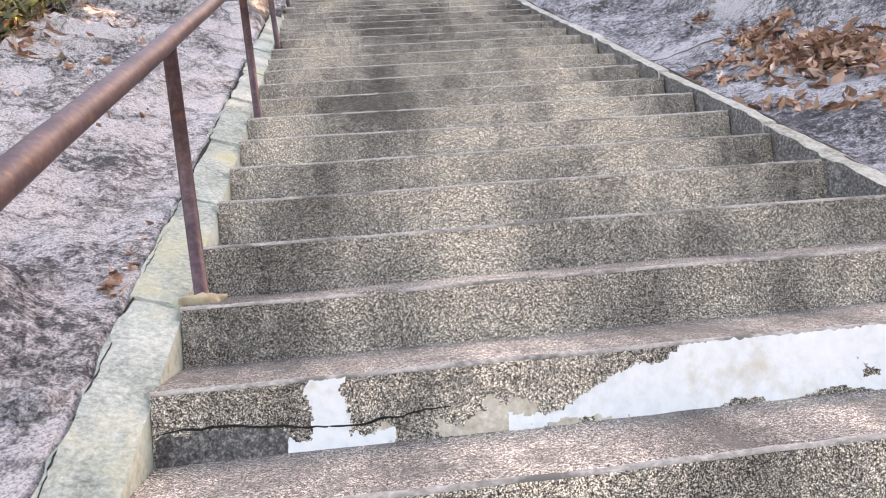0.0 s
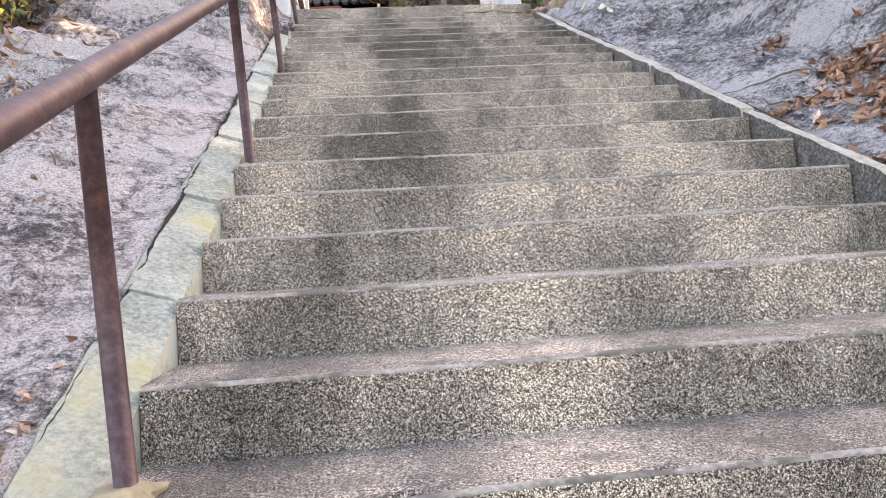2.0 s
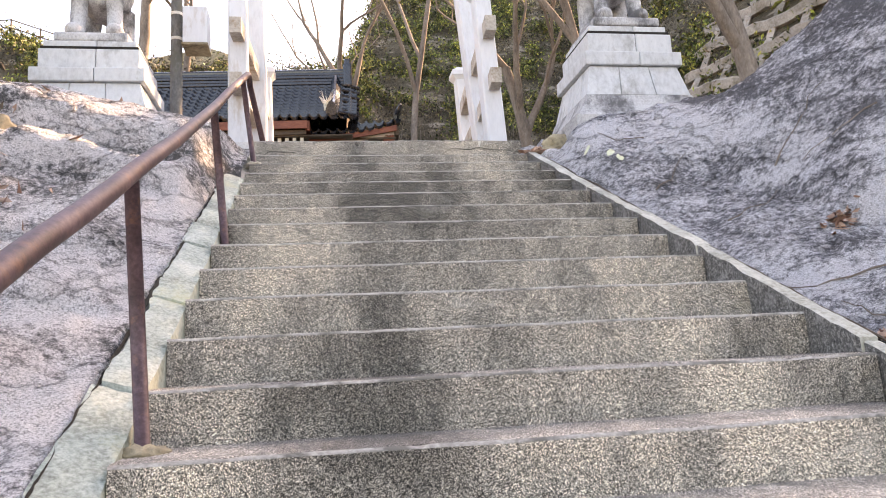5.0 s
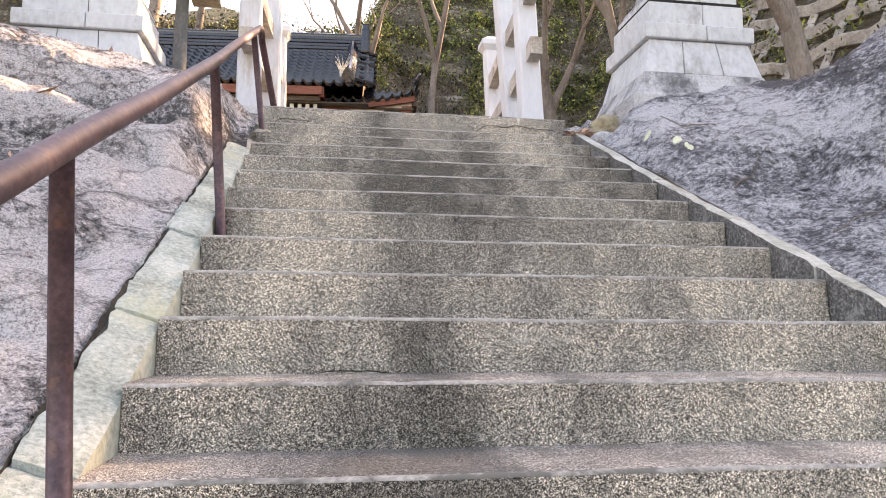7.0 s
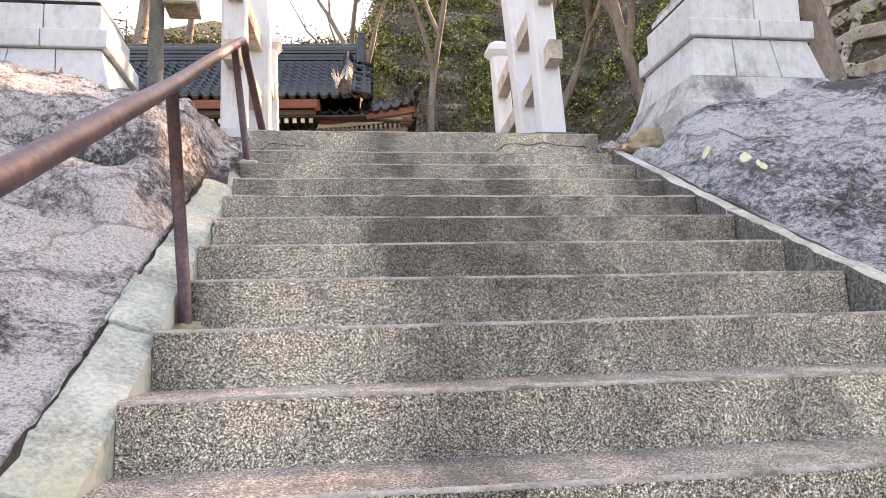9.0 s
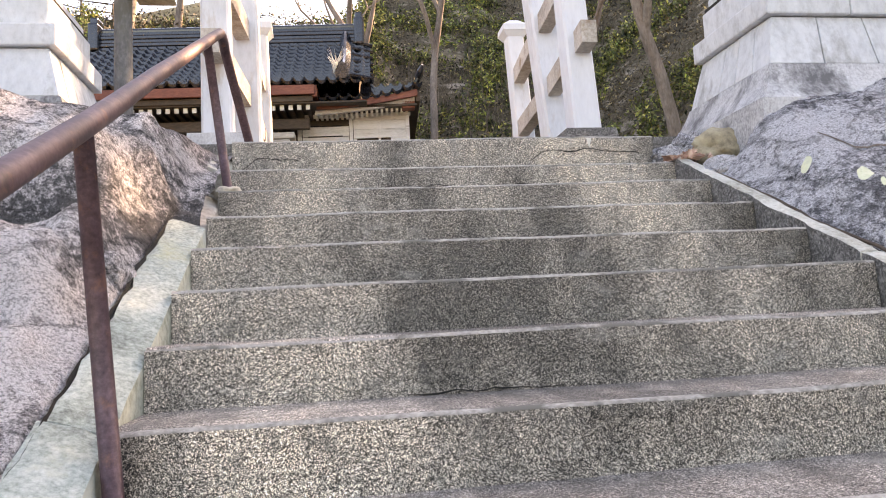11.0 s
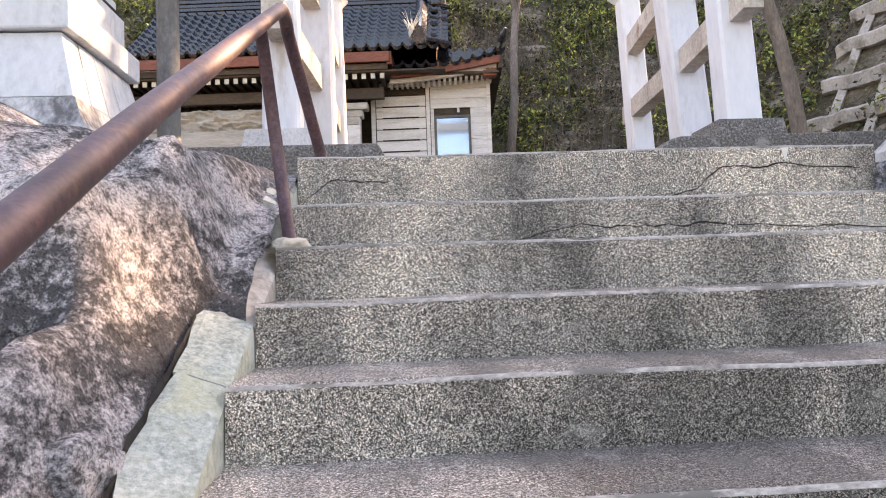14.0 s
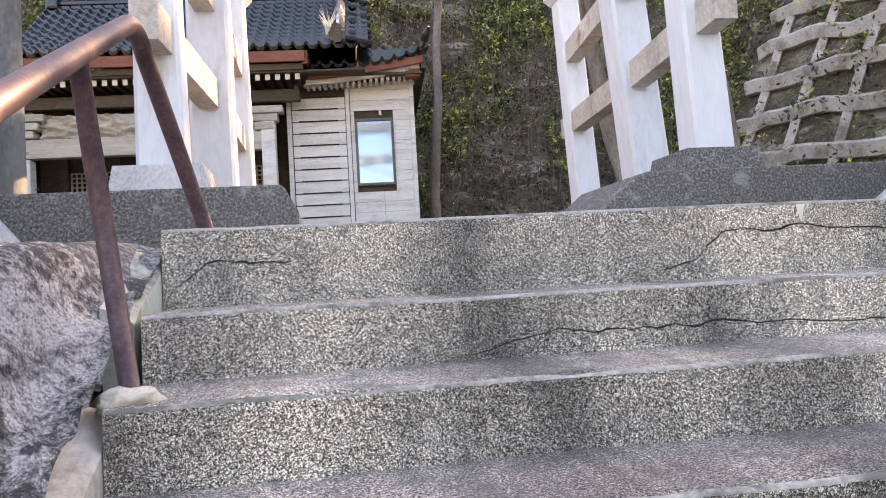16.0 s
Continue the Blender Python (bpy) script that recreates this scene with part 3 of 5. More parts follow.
def torii_post(name, x, y, z0, z1, a0, a1, lean=0.0, cap=False, base=None):
    bm = frustum(bmesh.new(), x, y, z0, z1, a0, a0, a1, a1, lean, 0)
    # cut corners make the shaft eight-sided
    ve = [e for e in bm.edges if abs(e.verts[0].co.z - e.verts[1].co.z) > 0.5]
    bmesh.ops.bevel(bm, geom=ve, offset=a0 * 0.16, segments=1, affect="EDGES")
    p = part(name, bm, M_WHITE, torii)
    if cap:
        c = frustum(bmesh.new(), x + lean, y, z1, z1 + 0.07, a1 * 1.05, a1 * 1.05, a1 * 1.5, a1 * 1.5)
        frustum(c, x + lean, y, z1 + 0.07, z1 + 0.15, a1 * 1.55, a1 * 1.55, a1 * 1.5, a1 * 1.5)
        frustum(c, x + lean, y, z1 + 0.15, z1 + 0.24, a1 * 1.45, a1 * 1.45, a1 * 0.5, a1 * 0.5)
        part("cap", c, M_WHITE, p)
    if base:
        part("foot_block", bevel_all(frustum(bmesh.new(), x, y + 0.05, z0 - base, z0, a0 + 0.13, a0 + 0.15, a0 + 0.1, a0 + 0.12), 0.015), M_PED_DARK if x < 1 else M_DARKCON, p)
    return p


for xf, xm, xr, lf, lm, lr, drop in ((2.905, 3.13, 3.22, -0.09, -0.363, -0.12, 0.0), (-0.33, -0.215, -0.183, 0.0, 0.0, -0.02, 0.1)):
    torii_post("side_post", xf, 9.6, 4.17, 6.2, 0.128, 0.112, lf, True, 0.175)
    torii_post("main_pillar", xm, 10.9, 3.68, 9.3, 0.155, 0.125, lm * 1.24)
    torii_post("side_post", xr, 12.6, 3.68, 6.22, 0.128, 0.112, lr, True)
    for zc in (4.98 - drop, 5.68 - drop):
        t = (zc - 4.17) / 2.03
        bx = xf + lf * t
        bm = bmesh.new()
        pts = [(bx, 9.2), (xm + lm * (zc - 3.68) / 4.52, 10.9), (xr + lr * 0.6, 12.9)]
        for (xa, ya), (xb, yb) in zip(pts, pts[1:]):
            q = [bm.verts.new((xx + dx, yy, zc + dz)) for xx, yy in ((xa, ya), (xb, yb)) for dx, dz in ((-0.07, -0.1), (0.07, -0.1), (0.07, 0.1), (-0.07, 0.1))]
            for f in ((0, 1, 2, 3), (7, 6, 5, 4), (0, 4, 5, 1), (1, 5, 6, 2), (2, 6, 7, 3), (3, 7, 4, 0)):
                bm.faces.new([q[i] for i in f])
        bmesh.ops.recalc_face_normals(bm, faces=bm.faces)
        part("brace_beam", bm, M_BRACE, torii)
part("tie_beam", box_bm(-0.9, 3.72, 10.8, 11.0, 8.0, 8.3, bevel=0.01), M_WHITE, torii)
lint = bmesh.new()
for i in range(14):
    x0, x1 = -1.6 + 5.99 * i / 14, -1.6 + 5.99 * (i + 1) / 14
    z0, z1 = (9.2 + 0.3 * abs((x - 1.4) / 3) ** 3 for x in (x0, x1))
    q = [lint.verts.new(p) for x, z in ((x0, z0), (x1, z1)) for p in ((x, 10.7, z), (x, 11.1, z), (x, 11.15, z + 0.35), (x, 10.65, z + 0.35))]
    for f in ((0, 1, 2, 3), (7, 6, 5, 4), (0, 4, 5, 1), (1, 5, 6, 2), (2, 6, 7, 3), (3, 7, 4, 0)):
        lint.faces.new([q[j] for j in f])
bmesh.ops.recalc_face_normals(lint, faces=lint.faces)
part("lintel", lint, M_WHITE, torii)


# ---- guardian pedestals ----
def pedestal(xa, y0, z0, w, d, label):
    """Flared foot, block course, two slabs; xa, y0: the front corner's lower x and y of the block course."""
    p = thing("statue_pedestal", label, "pedestal", "pedestals")
    cx, cy = xa + w / 2, y0 + d / 2
    a, b = w / 2, d / 2
    part("footing", bevel_all(frustum(bmesh.new(), cx, cy, z0 - 0.6, z0 + 0.05, a + 0.23, b + 0.23, a + 0.21, b + 0.21), 0.012), M_PED_DARK, p)
    part("flared_base", frustum(bmesh.new(), cx, cy, z0 + 0.05, z0 + 0.32, a + 0.18, b + 0.18, a + 0.024, b + 0.024, steps=6, curve=0.13), M_PED_DARK, p, "dark-stained flared stone course")
    zb = z0 + 0.32
    BH = 0.335
    for side in range(4):
        n = 3
        for i in range(n):
            bm = bmesh.new()
            gap = 0.004
            if side % 2 == 0:
                s = -1 if side == 0 else 1
                x0, x1 = cx - a + 2 * a * i / n + gap, cx - a + 2 * a * (i + 1) / n - gap
                yy = (y0, y0 + 0.2) if s < 0 else (y0 + d - 0.2, y0 + d)
                add_box(bm, x0, x1, yy[0], yy[1], zb + 0.004, zb + BH, bevel=0.006)
            else:
                xx = (cx + a - 0.2, cx + a) if side == 1 else (cx - a, cx - a + 0.2)
                q0, q1 = y0 + 0.2, y0 + d - 0.2
                add_box(bm, xx[0], xx[1], q0 + (q1 - q0) * i / n + gap, q0 + (q1 - q0) * (i + 1) / n - gap, zb + 0.004, zb + BH, bevel=0.006)
            for v in bm.verts:
                t_ = (v.co.z - zb) / BH
                k_ = 0.885 + 0.155 * max(0.0, 1 - t_) ** 1.6
                v.co.x, v.co.y = cx + (v.co.x - cx) * k_, cy + (v.co.y - cy) * k_
            part("block", bm, M_PED, p)
    part("core", box_bm(cx - a + 0.1, cx + a - 0.1, y0 + 0.1, y0 + d - 0.1, z0, zb + 0.74), M_CRACK, p)
    z = zb + BH + 0.004
    for nm, o, h in (("lower_slab", -0.02, 0.15), ("upper_block", -0.085, 0.22), ("top_slab", -0.12, 0.1)):
        for j in range(2):
            x0, x1 = (cx - a - o, cx + 0.06) if j == 0 else (cx + 0.066, cx + a + o)
            part(nm, box_bm(x0, x1, y0 - o, y0 + d + o, z + 0.005, z + h, bevel=0.012), M_PED, p)
        z += h
    # guardian statue: a plain seated mass on four paws
    st = bmesh.new()
    add_box(st, cx - 0.36, cx + 0.36, cy - 0.4, cy + 0.42, z + 0.004, z + 0.1, bevel=0.02)
    for sx in (-1, 1):
        for yy, r in ((-0.26, 0.1), (0.16, 0.13)):
            res = bmesh.ops.create_icosphere(st, subdivisions=3, radius=1)
            for v in res["verts"]:
                v.co = Vector((cx + sx * 0.2 + v.co.x * r * 0.9, cy + yy + v.co.y * r * 1.4, z + 0.1 + max(0, 0.06 + v.co.z * 0.09)))
            tube(st, [(cx + sx * 0.19, cy + yy + 0.05, z + 0.16), (cx + sx * 0.17, cy + yy + 0.08, z + 0.6)], [r * 0.75, r * 0.9], 10)
    res = bmesh.ops.create_icosphere(st, subdivisions=4, radius=1)
    for v in res["verts"]:
        w_ = 1 + 0.12 * nz(v.co.x, v.co.y, v.co.z, 3)
        v.co = Vector((cx + v.co.x * 0.3 * w_, cy + 0.05 + v.co.y * 0.42 * w_, z + 0.78 + v.co.z * 0.34 * w_))
    res = bmesh.ops.create_icosphere(st, subdivisions=4, radius=1)
    for v in res["verts"]:
        w_ = 1 + 0.16 * nz(v.co.x, v.co.y, v.co.z, 4)
        v.co = Vector((cx + v.co.x * 0.25 * w_, cy - 0.25 + v.co.y * 0.26 * w_, z + 1.2 + v.co.z * 0.26 * w_))
    tagged(part("guardian_statue", st, M_PED_DARK, None, smooth=True), "pale weathered stone guardian statue on its pedestal", "statue", "guardian statues")
    return p


pedestal(3.31, 7.285, 3.68, 1.09, 1.02, "whitewashed stone pedestal with dark stains and a flared foot")
pedestal(-2.215, 7.93, 3.70, 1.14, 1.06, "whitewashed stone pedestal with a flared foot on the rock")

# ---- shrine ----
shrine = thing("shrine_hall", "old timber shrine hall with glazed black tile roof and red eaves", "shrine")


def tile_slope(name, x0, x1, eave, ridge, parent, sag=0.35, up=0.0, pitch=0.27, course_len=0.27, side="front"):
    """A tiled slope from eave=(y, z) to ridge=(y, z), bowed inwards; up lifts the eave's right end."""
    (ya, za), (yb, zb) = eave, ridge
    rows = max(4, round(math.hypot(yb - ya, zb - za) / course_len))
    cols = max(2, round((x1 - x0) / pitch))
    sx = 8
    xs, prof = [], []
    for c in range(cols):
        for s in range(sx):
            t = s / sx
            xs.append(x0 + (x1 - x0) * (c + t) / cols)
            prof.append(0.085 * max(0.0, math.sin(math.pi * (t / 0.42))) if t < 0.42 else -0.02 * math.sin(math.pi * (t - 0.42) / 0.58))
    xs.append(x1)
    prof.append(0.0)
    verts, faces = [], []
    for r in range(rows):
        for tt, lift in ((r / rows, 0.075), ((r + 1) / rows, 0.012)):
            y = ya + (yb - ya) * tt
            z = za + (zb - za) * tt - sag * math.sin(math.pi * tt) * (1 - 0.4 * tt)
            for x, p in zip(xs, prof):
                e = up * max(0.0, (x - x1 + 1.6) / 1.6) ** 2 * (1 - tt)
                verts.append((x, y, z + p + lift + e))
    n = len(xs)
    for r in range(2 * rows - 1):
        for i in range(n - 1):
            faces.append((r * n + i, r * n + i + 1, (r + 1) * n + i + 1, (r + 1) * n + i))
    # front lip of the lowest course
    b = len(verts)
    verts += [(v[0], v[1] + 0.03, v[2] - 0.07) for v in verts[:n]]
    faces += [(i + 1, i, b + i, b + i + 1) for i in range(n - 1)]
    return raw(name, verts, faces, M_TILE, parent, False)


MX0, MX1 = -6.3, 0.45
EY, EZ = 21.3, 8.49
roof = tile_slope("roof_tiles", MX0, 1.85, (EY, EZ), (25.4, 11.0), shrine, 0.5)
tile_slope("rear_tiles", MX0, 1.85, (29.5, EZ), (25.5, 11.0), shrine, 0.5)
bm = bmesh.new()
for i in range(5):
    add_box(bm, MX0 + 0.2, 1.5, 25.28 - 0.02 * (i % 2), 25.62 + 0.02 * (i % 2), 10.93 + 0.11 * i, 11.03 + 0.11 * i, bevel=0.015)
tube(bm, [(MX0 + 0.15, 25.45, 11.52), (1.55, 25.45, 11.52)], 0.12, 10)
part("ridge", bm, M_TILE, shrine, "stacked ridge tiles")
for xe in (1.4, MX0 + 0.05):
    bm = box_bm(xe, xe + 0.3, 25.1, 25.8, 10.9, 11.72, bevel=0.06)
    add_box(bm, xe + 0.04, xe + 0.27, 25.2, 25.7, 11.69, 11.92, bevel=0.05)
    part("ridge_end_tile", bm, M_TILE, shrine)
# descending ridge along the right verge
bm = bmesh.new()
for w, o in ((0.17, 0.0), (0.13, 0.1), (0.09, 0.19)):
    tube(bm, [(1.15, 25.2 + (21.9 - 25.2) * t, 11.05 + (8.95 - 11.05) * t - 0.5 * math.sin(math.pi * t) * (0.6 + 0.4 * t) + o) for t in [i / 10 for i in range(11)]], w, 8)
part("hip_ridge", bm, M_TILE, shrine, "black descending ridge of stacked tiles")
bm = bmesh.new()
for i in range(11):
    t = i / 10
    yy, zz = 25.2 - 3.3 * t, 11.05 - 2.1 * t - 0.5 * math.sin(math.pi * t) * (0.6 + 0.4 * t)
    for j in range(3):
        tube(bm, [(1.35, yy, zz - 0.08), (1.93, yy - 0.02, zz - 0.22)], 0.06, 8)
part("verge_tiles", bm, M_TILE, shrine)
# eaves: fascia, rafters with pale ends, boards
part("fascia", box_bm(MX0, MX1 + 0.05, EY + 0.02, EY + 0.1, EZ - 0.26, EZ - 0.03, bevel=0.008), M_REDWOOD, shrine, "red-brown eaves board")
part("lower_fascia", box_bm(MX0, MX1, EY + 0.14, EY + 0.2, EZ - 0.4, EZ - 0.27), M_DARKWOOD, shrine)
raft, ends = box_bm(0, 0.085, EY + 0.32, 23.8, EZ - 0.56, EZ - 0.46), box_bm(0, 0.1, EY + 0.29, EY + 0.318, EZ - 0.57, EZ - 0.45)
raft_me = part("rafter", raft, M_DARKWOOD, shrine)
end_me = part("rafter_end", ends, M_RAFTER, shrine, "pale painted rafter end")
n_r = int((MX1 - MX0) / 0.21)
for src, nm in ((raft_me, "rafter"), (end_me, "rafter_end")):
    src.location.x = MX0 + 0.05
    for i in range(1, n_r):
        o = new(nm, src.data)
        o.parent = shrine
        o.location.x = MX0 + 0.05 + 0.21 * i
part("soffit", box_bm(MX0, 1.75, EY + 0.2, 25.4, EZ - 0.44, EZ - 0.4), M_DARKWOOD, shrine)
part("side_fascia", box_bm(MX1 - 0.02, MX1 + 0.1, EY + 0.1, 23.6, EZ - 0.3, EZ - 0.02), M_REDWOOD, shrine)
# front wall, beams, carvings
part("front_wall", box_bm(MX0 + 0.3, 0.2, 23.9, 24.1, 3.9, EZ - 0.4), M_DARKWOOD, shrine)
for x in span(-5.4, -0.6, 1.2):
    part("wall_post", box_bm(x - 0.1, x + 0.1, 23.72, 23.92, 3.9, EZ - 0.42, bevel=0.01), M_DARKWOOD, shrine)
for x in span(-5.4, -1.8, 1.2):
    part("wall_panel", box_bm(x + 0.14, x + 1.06, 23.84, 23.88, 4.5, 5.4, bevel=0.01), M_GREYWOOD, shrine)
    lat = part("lattice_window", box_bm(x + 0.14, x + 1.06, 23.85, 23.88, 5.46, 6.45), M_CRACK, shrine, "dark window behind a square lattice")
    bm = bmesh.new()
    for i in range(9):
        add_box(bm, x + 0.14 + 0.115 * i - 0.016, x + 0.14 + 0.115 * i + 0.016, 23.8, 23.85, 5.46, 6.45)
    for j in range(10):
        add_box(bm, x + 0.14, x + 1.06, 23.79, 23.83, 5.46 + 0.11 * j - 0.014, 5.46 + 0.11 * j + 0.014)
    part("lattice", bm, M_GREYWOOD, lat)
part("porch_beam", box_bm(-5.6, -0.5, 22.0, 22.25, 6.52, 6.93, bevel=0.03), M_GREYWOOD, shrine, "weathered grey carved porch beam")
for x in (-5.55, -0.42):
    part("porch_pillar", box_bm(x - 0.15, x + 0.15, 21.98, 22.28, 3.9, 6.5 if x < -1 else 7.2, bevel=0.02), M_WHITEWOOD, shrine)
bm = bmesh.new()
n, mrow = 90, 16
vs = [[bm.verts.new((-5.2 + 4.6 * i / n, 22.16 - 0.3 * max(0.0, 0.55 - 2.2 * abs(nz(i * 0.16, j * 0.34, 3, 0.8, 2))) - 0.06 * abs(nz(i * 0.5, j * 0.5, 9, 1.0)), 6.94 + 0.5 * j / mrow)) for i in range(n + 1)] for j in range(mrow + 1)]
for j in range(mrow):
    for i in range(n):
        bm.faces.new((vs[j][i], vs[j][i + 1], vs[j + 1][i + 1], vs[j + 1][i]))
part("carved_frieze", bm, M_GREYWOOD, shrine, "carved grey timber frieze", True)
for x in (-5.5, -0.5):
    for i, s in enumerate((0.2, 0.3, 0.42)):
        part("bracket_block", box_bm(x - s, x + s, 21.95, 22.3, 6.95 + 0.18 * i, 7.11 + 0.18 * i, bevel=0.03), M_GREYWOOD, shrine)
part("eaves_beam", box_bm(-6.0, 0.3, 22.0, 22.2, 7.56, 7.82, bevel=0.02), M_DARKWOOD, shrine)
part("hall_floor", box_bm(MX0 + 0.2, 3.0, 21.9, 29, 3.7, 4.5), M_DARKWOOD, shrine)
part("rear_wall", box_bm(MX0 + 0.3, 2.9, 28.8, 29.0, 3.9, 8.6), M_DARKWOOD, shrine)
part("side_wall", box_bm(MX0 + 0.3, MX0 + 0.5, 24.1, 28.8, 3.9, 8.6), M_DARKWOOD, shrine)
bm = bmesh.new()
gv = [bm.verts.new(p) for p in ((1.55, 21.9, 8.2), (1.55, 29, 8.2), (1.55, 25.45, 10.85))]
bm.faces.new(gv)
bmesh.ops.solidify(bm, geom=bm.faces[:], thickness=0.1)
part("gable", bm, M_DARKWOOD, shrine)

# side annex
annex = thing("shrine_annex", "small white boarded annex with a dark tile roof and one window", "shed")
AY = 22.6
part("side_wall", box_bm(2.7, 2.8, AY + 0.1, 27.0, 4.2, 8.06), M_DARKWOOD, annex)
part("back_panel", box_bm(0.02, 2.7, AY + 0.09, AY + 0.16, 4.2, 8.06), M_DARKWOOD, annex)
zz = 4.5
while zz < 7.5:
    part("board", box_bm(0.05, 1.24, AY + 0.02, AY + 0.07, zz, min(zz + 0.252, 7.76), bevel=0.006), M_WHITEWOOD, annex)
    # near-black strips laid over the boards draw the shaded gaps between them
    part("board_gap_shade", box_bm(0.2, 1.08, AY + 0.0, AY + 0.022, zz + 0.25, zz + 0.278), M_CRACK, annex, "dark gap strip")
    zz += 0.272
zz = 4.4
while zz < 7.9:
    for x0, x1 in ((1.36, 2.04), (2.04, 2.74)):
        zt = min(zz + 0.226, 7.98)
        if zt < 5.7 or zz > 7.2:
            part("board", box_bm(x0, x1 - 0.006, AY + 0.02, AY + 0.07, zz, zt, bevel=0.004), M_WHITEWOOD, annex)
        else:
            part("board", box_bm(x0, 1.44, AY + 0.02, AY + 0.07, zz, zt) if x0 < 2 else box_bm(2.32, x1, AY + 0.02, AY + 0.07, zz, zt), M_WHITEWOOD, annex)
    zz += 0.232
for x, w, z1 in ((-0.02, 0.05, 7.76), (1.3, 0.045, 8.0), (2.76, 0.05, 8.0)):
    part("corner_post", box_bm(x - w, x + w, AY - 0.02, AY + 0.09, 4.2, z1, bevel=0.006), M_WHITEWOOD, annex)
part("cover_strip", box_bm(2.0, 2.06, AY - 0.005, AY + 0.03, 7.3, 7.98, bevel=0.004), M_WHITEWOOD, annex)
win = part("window", box_bm(1.5, 2.26, AY + 0.03, AY + 0.045, 5.76, 7.17), M_GLASS, annex, "reflective window pane")
for x0, x1, z0, z1 in ((1.44, 1.5, 5.7, 7.23), (2.26, 2.32, 5.7, 7.23), (1.5, 2.26, 5.7, 5.76), (1.5, 2.26, 7.17, 7.23)):
    part("window_frame", box_bm(x0, x1, AY - 0.015, AY + 0.06, z0, z1, bevel=0.006), M_POLE, win, "dark grey window frame")
part("head_beam", box_bm(0.05, 2.85, AY - 0.06, AY + 0.1, 7.98, 8.1, bevel=0.01), M_WHITEWOOD, annex)


def lift(x):
    """How far the eave sweeps up towards its outer corner."""
    return 0.3 * max(0.0, (x - 0.5) / 2.6) ** 1.6


def swept(name, x0, x1, y0, y1, z0, z1, material, label=""):
    """A board that follows the sweep of the eave."""
    bm, rows = bmesh.new(), []
    for i in range(11):
        x = x0 + (x1 - x0) * i / 10
        rows.append([bm.verts.new((x, yy, z + lift(x))) for yy, z in ((y0, z0), (y1, z0), (y1, z1), (y0, z1))])
    for r0, r1 in zip(rows, rows[1:]):
        for j in range(4):
            bm.faces.new((r0[j], r1[j], r1[(j + 1) % 4], r0[(j + 1) % 4]))
    bm.faces.new(rows[0])
    bm.faces.new(rows[-1][::-1])
    return part(name, bm, material, annex, label)


for x in span(0.42, 2.72, 0.13):
    part("rafter_end", box_bm(x, x + 0.065, 22.15, 22.6, 7.9 + 0.5 * lift(x), 7.98 + 0.5 * lift(x)), M_RAFTER, annex)
swept("fascia", 0.5, 3.02, 21.82, 21.9, 7.98, 8.14, M_REDWOOD, "red-brown eaves board")
swept("eaves_board", 0.45, 2.95, 22.0, 22.1, 7.9, 8.0, M_WHITEWOOD, "pale board under the eaves")
part("side_eave", box_bm(2.98, 3.08, 21.9, 27.0, 8.15, 8.42), M_DARKWOOD, annex)
part("end_beam", box_bm(2.62, 2.95, 22.0, 22.3, 8.0, 8.2, bevel=0.02), M_REDWOOD, annex)
tile_slope("roof_tiles", 0.45, 3.15, (21.75, 8.2), (24.6, 9.4), annex, 0.16, 0.32)
part("roof_deck", box_bm(0.5, 3.0, 21.95, 27.0, 8.05, 8.1), M_DARKWOOD, annex)
bm = bmesh.new()
tube(bm, [(3.08, 21.7 + 2.9 * t, 8.5 + 0.25 * (1 - t) ** 2 + 0.95 * t) for t in [i / 8 for i in range(9)]], [0.1] * 9, 8)
tube(bm, [(3.05, 21.7, 8.72), (3.1, 21.55, 8.8), (3.16, 21.45, 8.92)], [0.09, 0.08, 0.03], 8)
part("verge_ridge", bm, M_TILE, annex)

# boarded room at the far end of the hall
side_room = thing("boarded_room", "white boarded side room under the shrine eaves", "shed")
part("back_panel", box_bm(-7.9, -6.05, 22.6, 24.5, 4.2, 7.7), M_DARKWOOD, side_room)
zz = 4.5
while zz < 7.6:
    part("board", box_bm(-7.85, -6.16, 22.53, 22.59, zz, zz + 0.252, bevel=0.006), M_WHITEWOOD, side_room)
    zz += 0.272
part("corner_post", box_bm(-6.14, -6.04, 22.5, 22.62, 4.2, 7.7, bevel=0.006), M_WHITEWOOD, side_room)

# ---- pole ----
pole = thing("utility_pole", "grey lichened utility pole with a box on it", "pole")
PX, PY = -1.03, 9.35
part("shaft", tube(bmesh.new(), [(PX - 0.01, PY, 3.9), (PX, PY, 5.5), (PX + 0.02, PY, 9.5)], [0.076, 0.068, 0.058], 18), M_POLE, pole, smooth=True)
part("box", box_bm(PX + 0.1, PX + 0.38, PY - 0.2, PY + 0.14, 5.32, 5.78, bevel=0.012), M_WHITE, pole, "white box with a brown underside")
part("box_base", box_bm(PX + 0.09, PX + 0.39, PY - 0.21, PY + 0.15, 5.29, 5.32, bevel=0.006), M_BOULDER, pole, "brown base board")
for zb in (5.42, 5.74):
    part("band", tube(bmesh.new(), [(PX, PY, zb), (PX, PY, zb + 0.035)], 0.074, 18), M_RAFTER, pole, "pale strap")


